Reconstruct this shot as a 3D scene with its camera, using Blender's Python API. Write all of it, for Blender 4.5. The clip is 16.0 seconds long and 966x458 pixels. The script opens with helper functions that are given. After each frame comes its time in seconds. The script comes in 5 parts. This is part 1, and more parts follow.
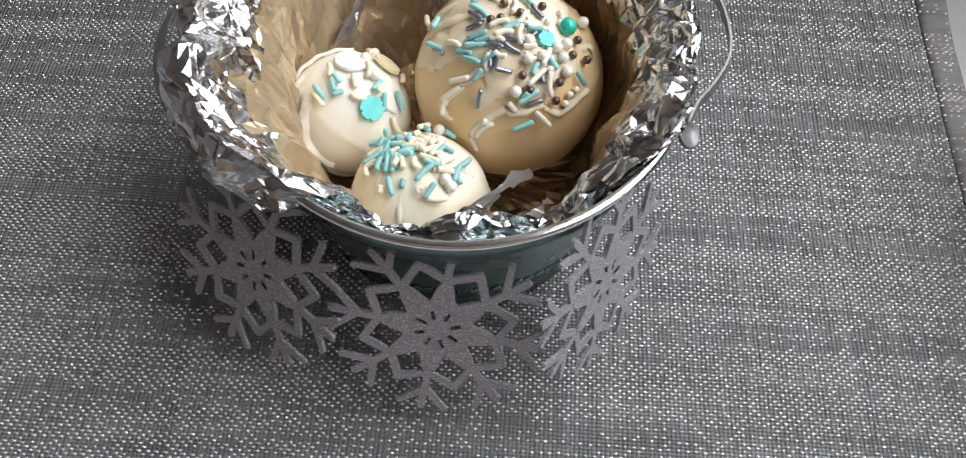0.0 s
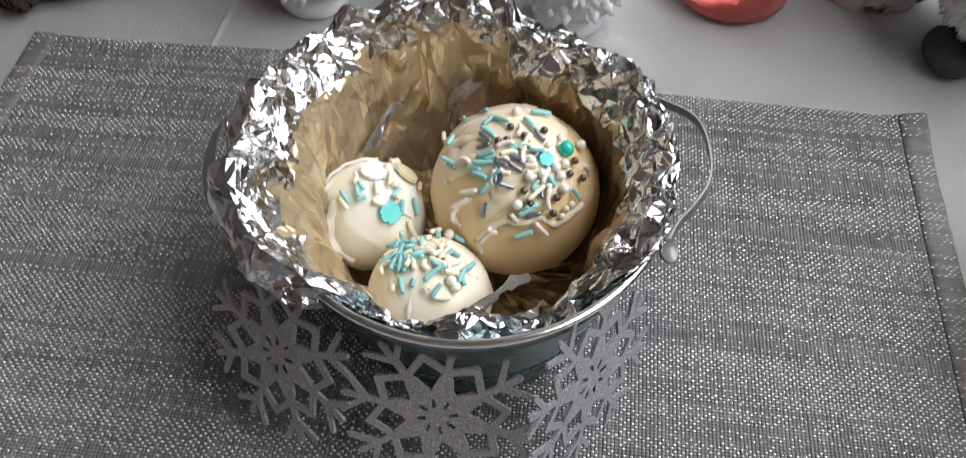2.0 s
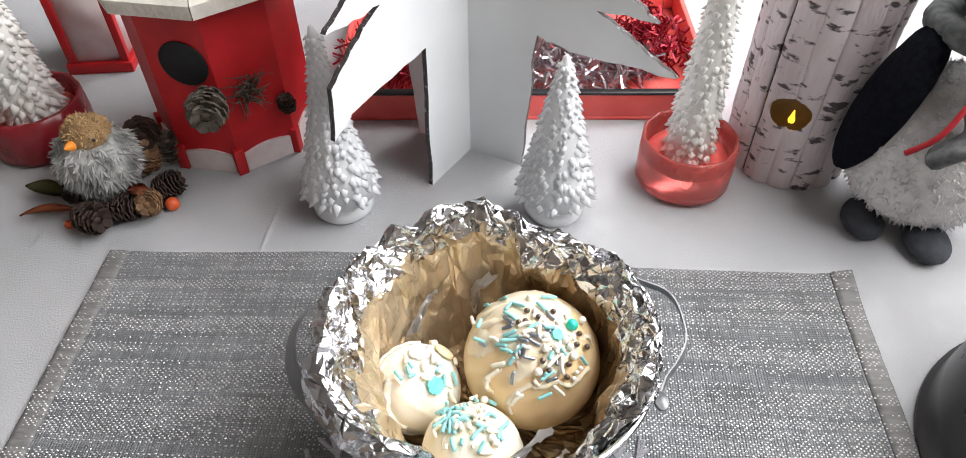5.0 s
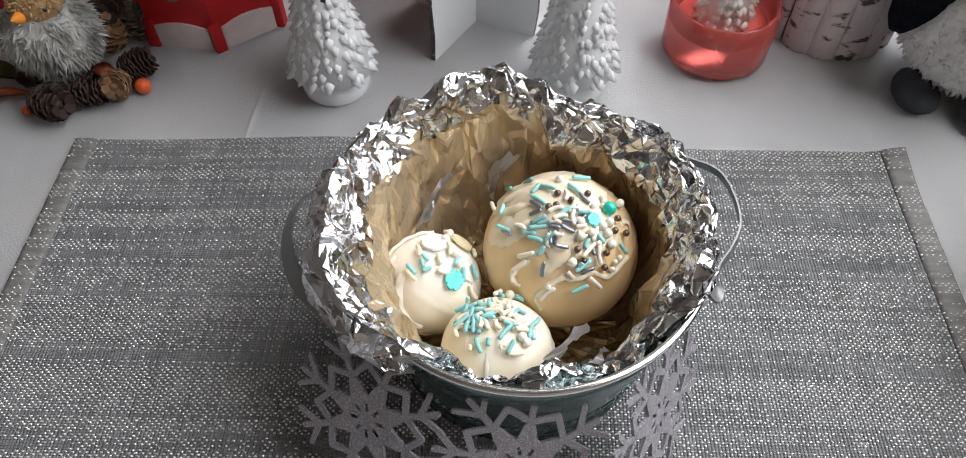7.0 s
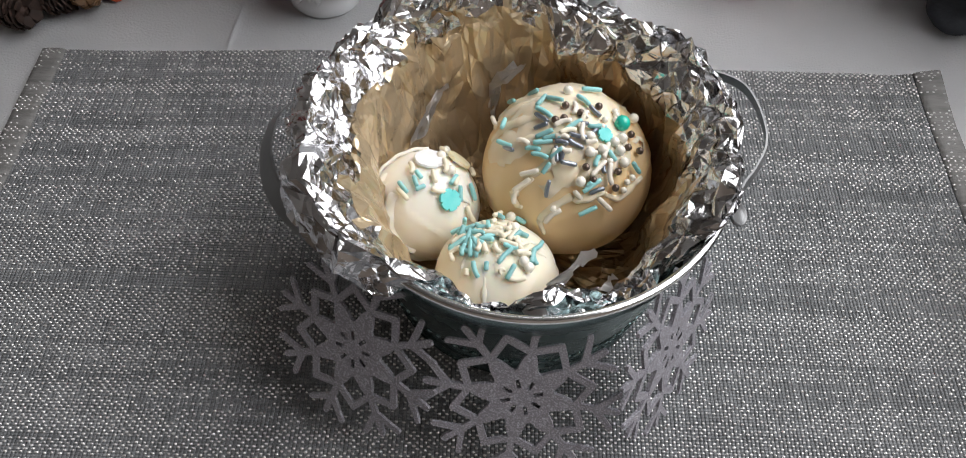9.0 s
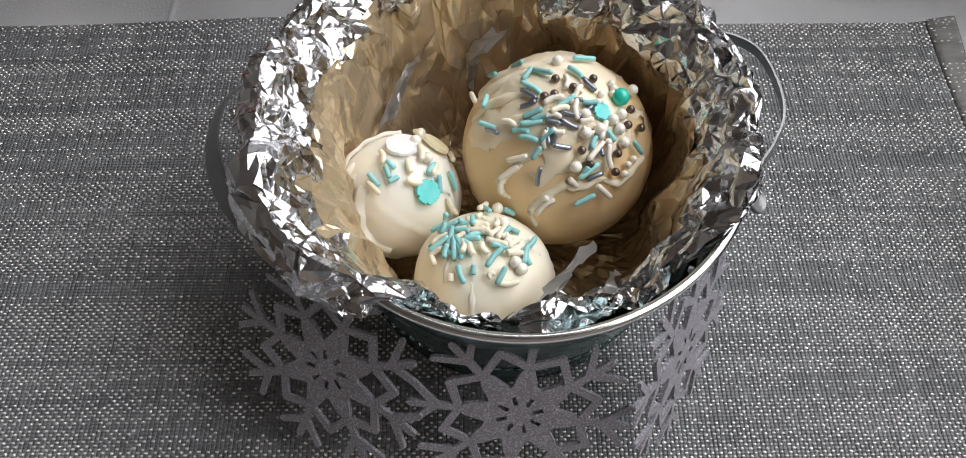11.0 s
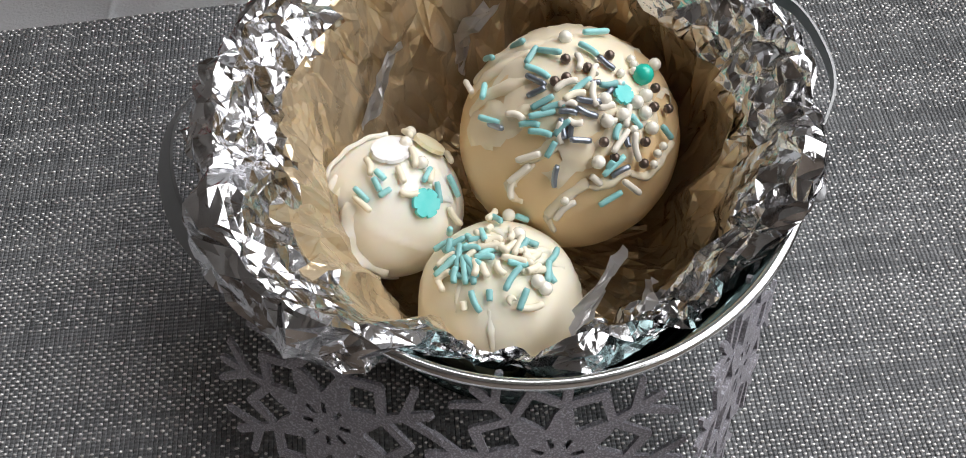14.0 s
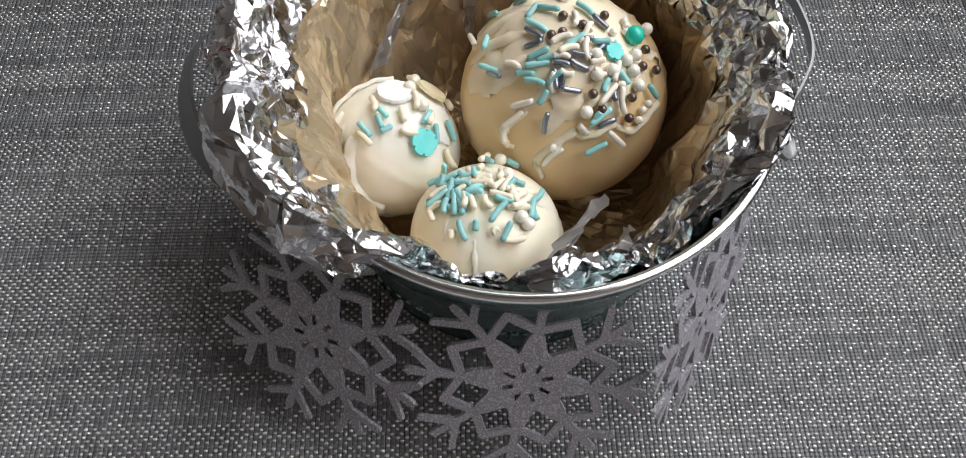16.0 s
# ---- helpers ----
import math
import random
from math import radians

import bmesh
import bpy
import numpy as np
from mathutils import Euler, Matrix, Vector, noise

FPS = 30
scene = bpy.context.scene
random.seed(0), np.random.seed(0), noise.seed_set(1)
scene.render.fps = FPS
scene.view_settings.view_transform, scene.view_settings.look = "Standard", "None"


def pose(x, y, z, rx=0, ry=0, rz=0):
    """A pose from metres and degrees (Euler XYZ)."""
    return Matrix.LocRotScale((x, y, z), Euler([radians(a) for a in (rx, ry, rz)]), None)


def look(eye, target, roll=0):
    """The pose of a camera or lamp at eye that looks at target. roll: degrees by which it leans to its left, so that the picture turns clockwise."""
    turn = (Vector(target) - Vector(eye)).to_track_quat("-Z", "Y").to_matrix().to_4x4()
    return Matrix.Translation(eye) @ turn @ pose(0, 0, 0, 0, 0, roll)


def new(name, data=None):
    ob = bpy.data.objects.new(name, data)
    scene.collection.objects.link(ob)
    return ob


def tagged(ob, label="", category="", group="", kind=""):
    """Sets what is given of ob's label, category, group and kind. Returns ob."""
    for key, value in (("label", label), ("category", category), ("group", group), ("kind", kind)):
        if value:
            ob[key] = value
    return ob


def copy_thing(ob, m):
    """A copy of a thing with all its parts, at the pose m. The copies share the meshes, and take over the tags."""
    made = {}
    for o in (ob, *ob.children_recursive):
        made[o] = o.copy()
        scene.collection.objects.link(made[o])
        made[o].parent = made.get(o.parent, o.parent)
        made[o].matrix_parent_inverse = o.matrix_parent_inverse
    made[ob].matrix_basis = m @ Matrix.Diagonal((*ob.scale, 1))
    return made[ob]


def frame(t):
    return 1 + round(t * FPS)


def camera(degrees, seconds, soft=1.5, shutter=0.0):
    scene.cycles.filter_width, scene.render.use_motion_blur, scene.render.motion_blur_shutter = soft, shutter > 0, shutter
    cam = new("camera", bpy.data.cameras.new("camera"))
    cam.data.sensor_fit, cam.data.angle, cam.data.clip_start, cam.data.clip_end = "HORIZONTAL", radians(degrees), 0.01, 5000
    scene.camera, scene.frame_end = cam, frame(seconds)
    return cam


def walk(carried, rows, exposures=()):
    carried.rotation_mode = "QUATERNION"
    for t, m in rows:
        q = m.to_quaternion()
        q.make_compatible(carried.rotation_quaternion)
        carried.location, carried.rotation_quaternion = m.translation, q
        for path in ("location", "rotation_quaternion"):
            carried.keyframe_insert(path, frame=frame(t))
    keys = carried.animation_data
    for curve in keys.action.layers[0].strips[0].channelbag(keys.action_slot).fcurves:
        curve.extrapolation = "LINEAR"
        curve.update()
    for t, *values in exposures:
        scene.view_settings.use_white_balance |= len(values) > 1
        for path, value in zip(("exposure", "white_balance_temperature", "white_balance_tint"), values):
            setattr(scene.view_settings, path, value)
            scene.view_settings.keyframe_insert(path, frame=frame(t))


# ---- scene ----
from mathutils.geometry import tessellate_polygon

cam = camera(65.7, 16.0, 0.9, 0.5)
PATH = [
    (0, (0.0327, -0.2603, 0.2491), (0.0103, 0.6392, -1.537), 2.81),
    (0.5, (0.0455, -0.2644, 0.2502), (-0.0234, 0.6729, -1.5152), 2.68),
    (1, (0.0451, -0.264, 0.2526), (-0.0738, 0.7179, -1.4858), 2.12),
    (1.5, (0.0432, -0.264, 0.2611), (-0.0785, 0.749, -1.4591), 2.63),
    (2, (0.041, -0.265, 0.2766), (-0.0742, 0.8, -1.4123), 1.01),
    (2.5, (0.0377, -0.2715, 0.2967), (-0.0555, 0.8736, -1.3404), 1.16),
    (3, (0.0346, -0.2833, 0.3183), (-0.054, 0.9289, -1.2699), 0.29),
    (3.5, (0.0323, -0.2955, 0.3345), (-0.039, 0.9922, -1.1941), -0.30),
    (3.7, (0.0324, -0.2996, 0.339), (-0.0416, 1.0138, -1.1676), -0.65),
    (5.8, (0.016, -0.3029, 0.3398), (-0.056, 1.099, -1.0848), -0.24),
    (6, (0.0149, -0.2975, 0.331), (-0.0601, 1.06, -1.1358), -0.38),
    (6.5, (0.0103, -0.2873, 0.3101), (-0.0583, 0.9579, -1.2535), -1.14),
    (7, (0.008, -0.2801, 0.2997), (-0.0264, 0.9144, -1.304), -0.28),
    (7.5, (0.0055, -0.2764, 0.2929), (-0.0189, 0.8831, -1.3365), 0.38),
    (8, (0.0052, -0.275, 0.2831), (-0.0204, 0.8312, -1.3829), 0.34),
    (8.5, (0.005, -0.2733, 0.2791), (-0.0261, 0.8213, -1.3944), 0.08),
    (9, (0.0079, -0.2731, 0.2733), (-0.0202, 0.7983, -1.4152), 0.66),
    (9.5, (0.0127, -0.2711, 0.2676), (-0.0258, 0.7706, -1.4393), -0.38),
    (10, (0.0141, -0.2638, 0.2614), (-0.0034, 0.7562, -1.4588), -0.03),
    (10.2, (0.0121, -0.2599, 0.2602), (0.0013, 0.7461, -1.4684), 0.05),
    (12.3, (0.0011, -0.2241, 0.239), (0.1132, 0.6437, -1.5595), 2.33),
    (12.5, (-0.0002, -0.2217, 0.2364), (0.1148, 0.6335, -1.5679), 1.75),
    (13, (-0.0023, -0.2162, 0.233), (0.0951, 0.6422, -1.5708), -0.13),
    (13.5, (-0.0009, -0.2155, 0.2323), (0.0723, 0.634, -1.5767), -1.20),
    (14, (-0.0008, -0.2164, 0.2311), (0.0728, 0.6498, -1.57), -0.90),
    (14.5, (-0.0004, -0.2181, 0.2326), (0.0497, 0.6779, -1.5548), -0.42),
    (15, (0.0009, -0.2214, 0.2342), (0.0506, 0.6873, -1.5468), 0.58),
    (15.5, (0.001, -0.2287, 0.2308), (0.0628, 0.6506, -1.5644), 1.79),
    (16, (0.0021, -0.2399, 0.2351), (0.0612, 0.6478, -1.5562), 2.29),
]
EXPOSURES = [(0, 0.01), (1.0, -0.02), (2.0, -0.07), (2.5, -0.06), (3.5, 0.32), (4.5, 0.57), (6.0, 0.76), (6.6, 0.38), (7.5, 0.08), (9.0, -0.13), (10.0, -0.20), (12.5, -0.17), (16.0, -0.17)]
walk(cam, [(t, look(eye, target, roll)) for t, eye, target, roll in PATH], EXPOSURES)

# ---- world, lights, exposure ----
world = bpy.data.worlds.new("world")
scene.world = world
world.use_nodes = True
wn = world.node_tree.nodes
sky = wn.new("ShaderNodeTexSky")
sky.sky_type, sky.sun_disc = "NISHITA", False
sky.sun_elevation, sky.sun_rotation = radians(28), radians(250)
wn["Background"].inputs[1].default_value = 0.10
world.node_tree.links.new(sky.outputs[0], wn["Background"].inputs[0])


def area_lamp(name, m, sx, sy, power, colour):
    data = bpy.data.lights.new(name, "AREA")
    data.shape, data.size, data.size_y, data.energy, data.color = "RECTANGLE", sx, sy, power, colour
    ob = new(name, data)
    ob.matrix_world = m
    return ob


# daylight in the window opening of the east wall
area_lamp("window_light", look((0.64, 0.15, 0.79), (0.19, -0.02, 0.0)), 1.40, 0.85, 21.5, (0.988, 0.975, 0.973))

# ---- materials ----


def material(name, base, rough=0.6, metal=0.0, second=None, scale=40.0, detail=4.0, bump=0.0, bump_scale=200.0,
             transmission=0.0, ior=1.45, coat=0.0, sss=0.0, stretch=(1, 1, 1), lo=0.35, hi=0.65, object_random=0.0,
             island_random=0.0, rough_var=0.0, sheen=0.0, spec=0.5):
    m = bpy.data.materials.new(name)
    m.use_nodes = True
    nt = m.node_tree
    n, l = nt.nodes, nt.links
    b = n["Principled BSDF"]
    b.inputs["Base Color"].default_value = (*base, 1)
    b.inputs["Roughness"].default_value = rough
    b.inputs["Metallic"].default_value = metal
    b.inputs["Transmission Weight"].default_value = transmission
    b.inputs["IOR"].default_value = ior
    b.inputs["Coat Weight"].default_value = coat
    b.inputs["Sheen Weight"].default_value = sheen
    b.inputs["Specular IOR Level"].default_value = spec
    if sss:
        b.inputs["Subsurface Weight"].default_value = sss
        b.inputs["Subsurface Radius"].default_value = (1.0, 0.7, 0.4)
        b.inputs["Subsurface Scale"].default_value = 0.004
    co = n.new("ShaderNodeTexCoord")
    mp = n.new("ShaderNodeMapping")
    mp.inputs["Scale"].default_value = stretch
    l.new(co.outputs["Object"], mp.inputs[0])
    col = None
    if second:
        t = n.new("ShaderNodeTexNoise")
        t.inputs["Scale"].default_value, t.inputs["Detail"].default_value = scale, detail
        l.new(mp.outputs[0], t.inputs["Vector"])
        r = n.new("ShaderNodeMapRange")
        r.inputs[1].default_value, r.inputs[2].default_value = lo, hi
        l.new(t.outputs[0], r.inputs[0])
        mx = n.new("ShaderNodeMix")
        mx.data_type = "RGBA"
        mx.inputs["A"].default_value, mx.inputs["B"].default_value = (*base, 1), (*second, 1)
        l.new(r.outputs[0], mx.inputs["Factor"])
        col = mx.outputs["Result"]
        if rough_var:
            rr = n.new("ShaderNodeMapRange")
            rr.inputs[3].default_value, rr.inputs[4].default_value = rough - rough_var, rough + rough_var
            l.new(t.outputs[0], rr.inputs[0])
            l.new(rr.outputs[0], b.inputs["Roughness"])
    if object_random or island_random:
        if object_random:
            rnd = n.new("ShaderNodeObjectInfo").outputs["Random"]
        else:
            rnd = n.new("ShaderNodeNewGeometry").outputs["Random Per Island"]
        r = n.new("ShaderNodeMapRange")
        amount = object_random or island_random
        r.inputs[3].default_value, r.inputs[4].default_value = 1 - amount, 1 + amount
        l.new(rnd, r.inputs[0])
        hs = n.new("ShaderNodeHueSaturation")
        if col:
            l.new(col, hs.inputs["Color"])
        else:
            hs.inputs["Color"].default_value = (*base, 1)
        l.new(r.outputs[0], hs.inputs["Value"])
        col = hs.outputs[0]
    if col:
        l.new(col, b.inputs["Base Color"])
    if bump:
        t2 = n.new("ShaderNodeTexNoise")
        t2.inputs["Scale"].default_value, t2.inputs["Detail"].default_value = bump_scale, 5
        l.new(mp.outputs[0], t2.inputs["Vector"])
        bp = n.new("ShaderNodeBump")
        bp.inputs["Strength"].default_value, bp.inputs["Distance"].default_value = bump, 0.001
        l.new(t2.outputs[0], bp.inputs["Height"])
        l.new(bp.outputs[0], b.inputs["Normal"])
    return m


CLOTH = material("white_tablecloth", (0.82, 0.825, 0.845), 0.9, second=(0.73, 0.74, 0.765), scale=9, bump=0.5, bump_scale=900, sheen=0.2)
WALL = material("painted_wall", (0.68, 0.655, 0.625), 0.85, second=(0.62, 0.595, 0.565), scale=3, bump=0.1, bump_scale=60)
TINT_WALL = material("foil_tint_wall", (0.30, 0.25, 0.21), 0.7, second=(0.25, 0.205, 0.17), scale=6, stretch=(1, 1, 0.15), bump=0.1, bump_scale=40)
CEIL = material("ceiling_paint", (0.82, 0.82, 0.81), 0.9, second=(0.77, 0.77, 0.76), scale=2)
WOOD = material("floor_wood", (0.22, 0.13, 0.07), 0.5, second=(0.12, 0.07, 0.04), scale=4, stretch=(1, 9, 1), bump=0.1, bump_scale=30)
FRAME = material("window_paint", (0.8, 0.8, 0.79), 0.4, second=(0.72, 0.72, 0.70), scale=12)
MAT = material("woven_mat", (0.105, 0.110, 0.116), 0.6, second=(0.068, 0.072, 0.077), scale=55, stretch=(0.25, 1.6, 1), lo=0.3, hi=0.7)
HEM = material("mat_hem", (0.205, 0.203, 0.198), 0.72, second=(0.14, 0.138, 0.134), scale=300, stretch=(0.2, 1, 1), bump=0.5, bump_scale=900)
LUREX = material("silver_thread", (0.97, 0.965, 0.96), 0.22, 0.55, island_random=0.20)
RIB = material("mat_rib", (0.196, 0.203, 0.211), 0.34, second=(0.128, 0.134, 0.141), scale=60, stretch=(0.3, 2, 1), island_random=0.12, spec=0.75)
TIN = material("galvanised_tin", (0.29, 0.40, 0.40), 0.26, 1.0, second=(0.22, 0.31, 0.31), scale=60, bump=0.08, bump_scale=120, rough_var=0.08)
RIM = material("bright_steel_rim", (0.80, 0.81, 0.82), 0.16, 1.0, second=(0.70, 0.71, 0.72), scale=40)
STRIP = material("handle_steel", (0.23, 0.235, 0.24), 0.40, 0.5, second=(0.15, 0.155, 0.16), scale=30)
FOIL = material("aluminium_foil", (0.61, 0.61, 0.625), 0.16, 1.0, second=(0.54, 0.54, 0.555), scale=70, bump=0.16, bump_scale=420)
# tan, less metallic version for the lower, inner part of the sheet
FOIL_TAN = material("tan_foil_face", (0.68, 0.56, 0.39), 0.25, 0.62, second=(0.60, 0.48, 0.32), scale=40, bump=0.12, bump_scale=380)
# lit copy of the foil: paler, less metallic, in place of bright reflections
FOIL_LIT = material("lightened_foil_flap", (0.66, 0.645, 0.64), 0.34, 0.55, second=(0.58, 0.565, 0.56), scale=60, bump=0.15, bump_scale=300)
CREAM = material("white_chocolate", (0.91, 0.86, 0.72), 0.36, second=(0.88, 0.81, 0.64), scale=35, bump=0.12, bump_scale=160, sss=0.25)
IVORY = material("pale_white_chocolate", (0.91, 0.89, 0.83), 0.34, second=(0.89, 0.85, 0.75), scale=40, bump=0.1, bump_scale=160, sss=0.25)
TAN = material("caramel_chocolate", (0.86, 0.655, 0.39), 0.40, second=(0.83, 0.59, 0.32), scale=30, bump=0.12, bump_scale=150, sss=0.2)
DRIZ = material("cream_drizzle", (0.89, 0.79, 0.62), 0.36, second=(0.86, 0.73, 0.53), scale=60, bump=0.1, bump_scale=300, sss=0.2)
TEAL = material("teal_sugar", (0.23, 0.55, 0.56), 0.40, object_random=0.22, second=(0.40, 0.67, 0.67), scale=150)
SILV = material("silver_sugar", (0.26, 0.29, 0.34), 0.30, 0.75, object_random=0.25)
WHITE_S = material("white_sugar", (0.88, 0.82, 0.72), 0.4, object_random=0.06)
CREAM_S = material("cream_sugar", (0.87, 0.80, 0.64), 0.42, object_random=0.08)
PEARL = material("pearl_sugar", (0.88, 0.84, 0.74), 0.25, object_random=0.06, coat=0.5)
BRONZE = material("bronze_sugar", (0.16, 0.12, 0.10), 0.28, 0.6, object_random=0.3)
GREEN = material("green_sugar", (0.02, 0.55, 0.42), 0.28, coat=0.4)
AQUA = material("aqua_sugar", (0.10, 0.62, 0.60), 0.45, second=(0.17, 0.68, 0.66), scale=200)
HOLLOW = material("tan_hollow", (0.34, 0.23, 0.14), 0.9, second=(0.26, 0.17, 0.10), scale=80)
PAPER = material("white_sugar_disc", (0.87, 0.87, 0.89), 0.45, second=(0.83, 0.82, 0.82), scale=200)
HONEY_S = material("honey_sugar_disc", (0.84, 0.77, 0.55), 0.30, second=(0.80, 0.70, 0.46), scale=200, sss=0.3)
GLITTER = material("glitter_card", (0.28, 0.268, 0.295), 0.50, 0.30, second=(0.52, 0.52, 0.58), scale=1800, lo=0.48, hi=0.66, bump=0.35, bump_scale=1500)
ACRYL = material("frosted_acrylic", (0.95, 0.96, 0.98), 0.26, transmission=0.18, ior=1.42, second=(0.92, 0.935, 0.96), scale=60)
WAX = material("white_wax_tree", (0.88, 0.865, 0.83), 0.42, transmission=0.10, second=(0.80, 0.785, 0.75), scale=90)
CARD = material("white_card", (0.80, 0.82, 0.835), 0.65, second=(0.74, 0.76, 0.775), scale=14, bump=0.08, bump_scale=90)
CARD_EDGE = material("glitter_card_edge", (0.055, 0.045, 0.045), 0.5, second=(0.5, 0.5, 0.52), scale=500, lo=0.60, hi=0.70)
REDGLASS = material("red_glass", (0.88, 0.19, 0.17), 0.20, transmission=0.65, ior=1.45, second=(0.80, 0.16, 0.14), scale=50)
DARKGLASS = material("dark_red_glass", (0.42, 0.035, 0.05), 0.22, transmission=0.4, ior=1.45, second=(0.32, 0.02, 0.03), scale=50)
REDWAX = material("red_wax", (0.80, 0.17, 0.14), 0.35, second=(0.70, 0.11, 0.10), scale=60, sss=0.2)
REDPAINT = material("red_painted_wood", (0.60, 0.016, 0.022), 0.5, second=(0.48, 0.012, 0.016), scale=40, bump=0.1, bump_scale=200)
REDTRAY = material("red_lacquer", (0.82, 0.15, 0.13), 0.4, second=(0.70, 0.10, 0.09), scale=30)
PINKW = material("snowy_pink_paint", (0.72, 0.60, 0.60), 0.7, second=(0.80, 0.74, 0.74), scale=60)
SNOW = material("cream_snow", (0.72, 0.68, 0.62), 0.85, second=(0.60, 0.56, 0.50), scale=80, bump=0.8, bump_scale=300)
HOLE_SHADE = material("hole_shade", (0.012, 0.012, 0.014), 0.7)
BLACK = material("black_plastic", (0.010, 0.0105, 0.012), 0.30, second=(0.015, 0.0155, 0.017), scale=40, rough_var=0.08, spec=0.5)
BLACKFUR = material("black_plush", (0.005, 0.006, 0.010), 0.95, second=(0.010, 0.011, 0.016), scale=300, bump=0.8, bump_scale=700, spec=0.08)
WHITEFUR = material("white_plush", (0.86, 0.85, 0.84), 0.95, second=(0.70, 0.69, 0.69), scale=160, bump=0.9, bump_scale=500, island_random=0.1)
GREYFUR = material("grey_feathers", (0.48, 0.48, 0.465), 0.95, second=(0.16, 0.165, 0.155), scale=60, island_random=0.25)
GREYFELT = material("grey_felt", (0.055, 0.06, 0.07), 0.9, second=(0.035, 0.04, 0.048), scale=150, bump=0.5, bump_scale=500)
STRAW = material("straw_crest", (0.50, 0.33, 0.16), 0.85, second=(0.36, 0.22, 0.10), scale=160, island_random=0.3)
ORANGE = material("orange_felt", (0.80, 0.27, 0.03), 0.7)
BERRY = material("orange_berry", (0.62, 0.10, 0.03), 0.4, object_random=0.15)
CONE = material("pine_cone", (0.055, 0.03, 0.022), 0.75, second=(0.025, 0.015, 0.012), scale=200, island_random=0.4)
CONE_T = material("tan_pine_cone", (0.26, 0.15, 0.075), 0.75, second=(0.15, 0.08, 0.04), scale=200, island_random=0.4)
CONE_G = material("frosted_pine_cone", (0.17, 0.145, 0.12), 0.8, second=(0.08, 0.065, 0.05), scale=200, island_random=0.5)
LEAF = material("dry_green_leaf", (0.10, 0.12, 0.035), 0.6, second=(0.15, 0.14, 0.05), scale=80)
LEAF_R = material("dry_red_leaf", (0.30, 0.06, 0.03), 0.6, second=(0.38, 0.12, 0.05), scale=80)
TINSEL = material("silver_tinsel", (0.50, 0.47, 0.49), 0.28, 1.0, island_random=0.2)
TINSEL_R = material("red_tinsel", (0.35, 0.02, 0.04), 0.3, 0.6, island_random=0.4)
YELLOWF = material("pale_yellow_felt", (0.66, 0.50, 0.18), 0.9, second=(0.55, 0.40, 0.14), scale=120)
SCARF = material("grey_scarf", (0.075, 0.085, 0.085), 0.9, second=(0.16, 0.165, 0.165), scale=180)
SCARF_R = material("scarf_red_trim", (0.45, 0.02, 0.03), 0.8)
SCARF_P = material("scarf_coral_print", (0.72, 0.24, 0.18), 0.85)


def cross_threads(m, period, strength):
    """Fine relief of the threads that run across the ribs."""
    n, l = m.node_tree.nodes, m.node_tree.links
    co, wave, bump = n.new("ShaderNodeTexCoord"), n.new("ShaderNodeTexWave"), n.new("ShaderNodeBump")
    wave.wave_type, wave.bands_direction = "BANDS", "Y"
    wave.inputs["Scale"].default_value, wave.inputs["Distortion"].default_value, wave.inputs["Detail Scale"].default_value = 0.314 / period, 1.2, 2.0
    bump.inputs["Strength"].default_value, bump.inputs["Distance"].default_value = strength, 0.0004
    l.new(co.outputs["Object"], wave.inputs["Vector"])
    l.new(wave.outputs["Fac"], bump.inputs["Height"])
    l.new(bump.outputs[0], n["Principled BSDF"].inputs["Normal"])


cross_threads(RIB, 0.00125, 0.8)


def creases(m, sizes, stretch=(1, 1, 1)):
    """Small flat facets that meet in sharp folds, at several sizes, on top of the finest grain."""
    n, l = m.node_tree.nodes, m.node_tree.links
    target = n["Principled BSDF"].inputs["Normal"]
    before = target.links[0].from_socket
    co, mp, warp, mix = n.new("ShaderNodeTexCoord"), n.new("ShaderNodeMapping"), n.new("ShaderNodeTexNoise"), n.new("ShaderNodeMix")
    mp.inputs["Scale"].default_value = stretch
    warp.inputs["Scale"].default_value = 60
    mix.data_type, mix.blend_type = "RGBA", "LINEAR_LIGHT"
    mix.inputs["Factor"].default_value = 0.004
    l.new(co.outputs["Object"], mp.inputs[0])
    l.new(mp.outputs[0], warp.inputs["Vector"])
    l.new(mp.outputs[0], mix.inputs["A"])
    l.new(warp.outputs["Color"], mix.inputs["B"])
    for k, (size, slope) in enumerate(sizes):
        turn, cell, bump = n.new("ShaderNodeMapping"), n.new("ShaderNodeTexVoronoi"), n.new("ShaderNodeBump")
        turn.inputs["Rotation"].default_value = (0.5 + k, 0.9 - 0.7 * k, 0.3 + 1.3 * k)
        cell.distance = "CHEBYCHEV"
        cell.inputs["Scale"].default_value = 1 / size
        bump.inputs["Distance"].default_value = slope * size
        l.new(mix.outputs["Result"], turn.inputs[0])
        l.new(turn.outputs[0], cell.inputs["Vector"])
        l.new(cell.outputs["Distance"], bump.inputs["Height"])
        l.new(before, bump.inputs["Normal"])
        before = bump.outputs[0]
    l.new(before, target)


creases(FOIL, ((0.0100, 0.20), (0.0042, 0.09)))
creases(FOIL_TAN, ((0.0150, 0.34), (0.0065, 0.16)), (1, 1, 0.5))


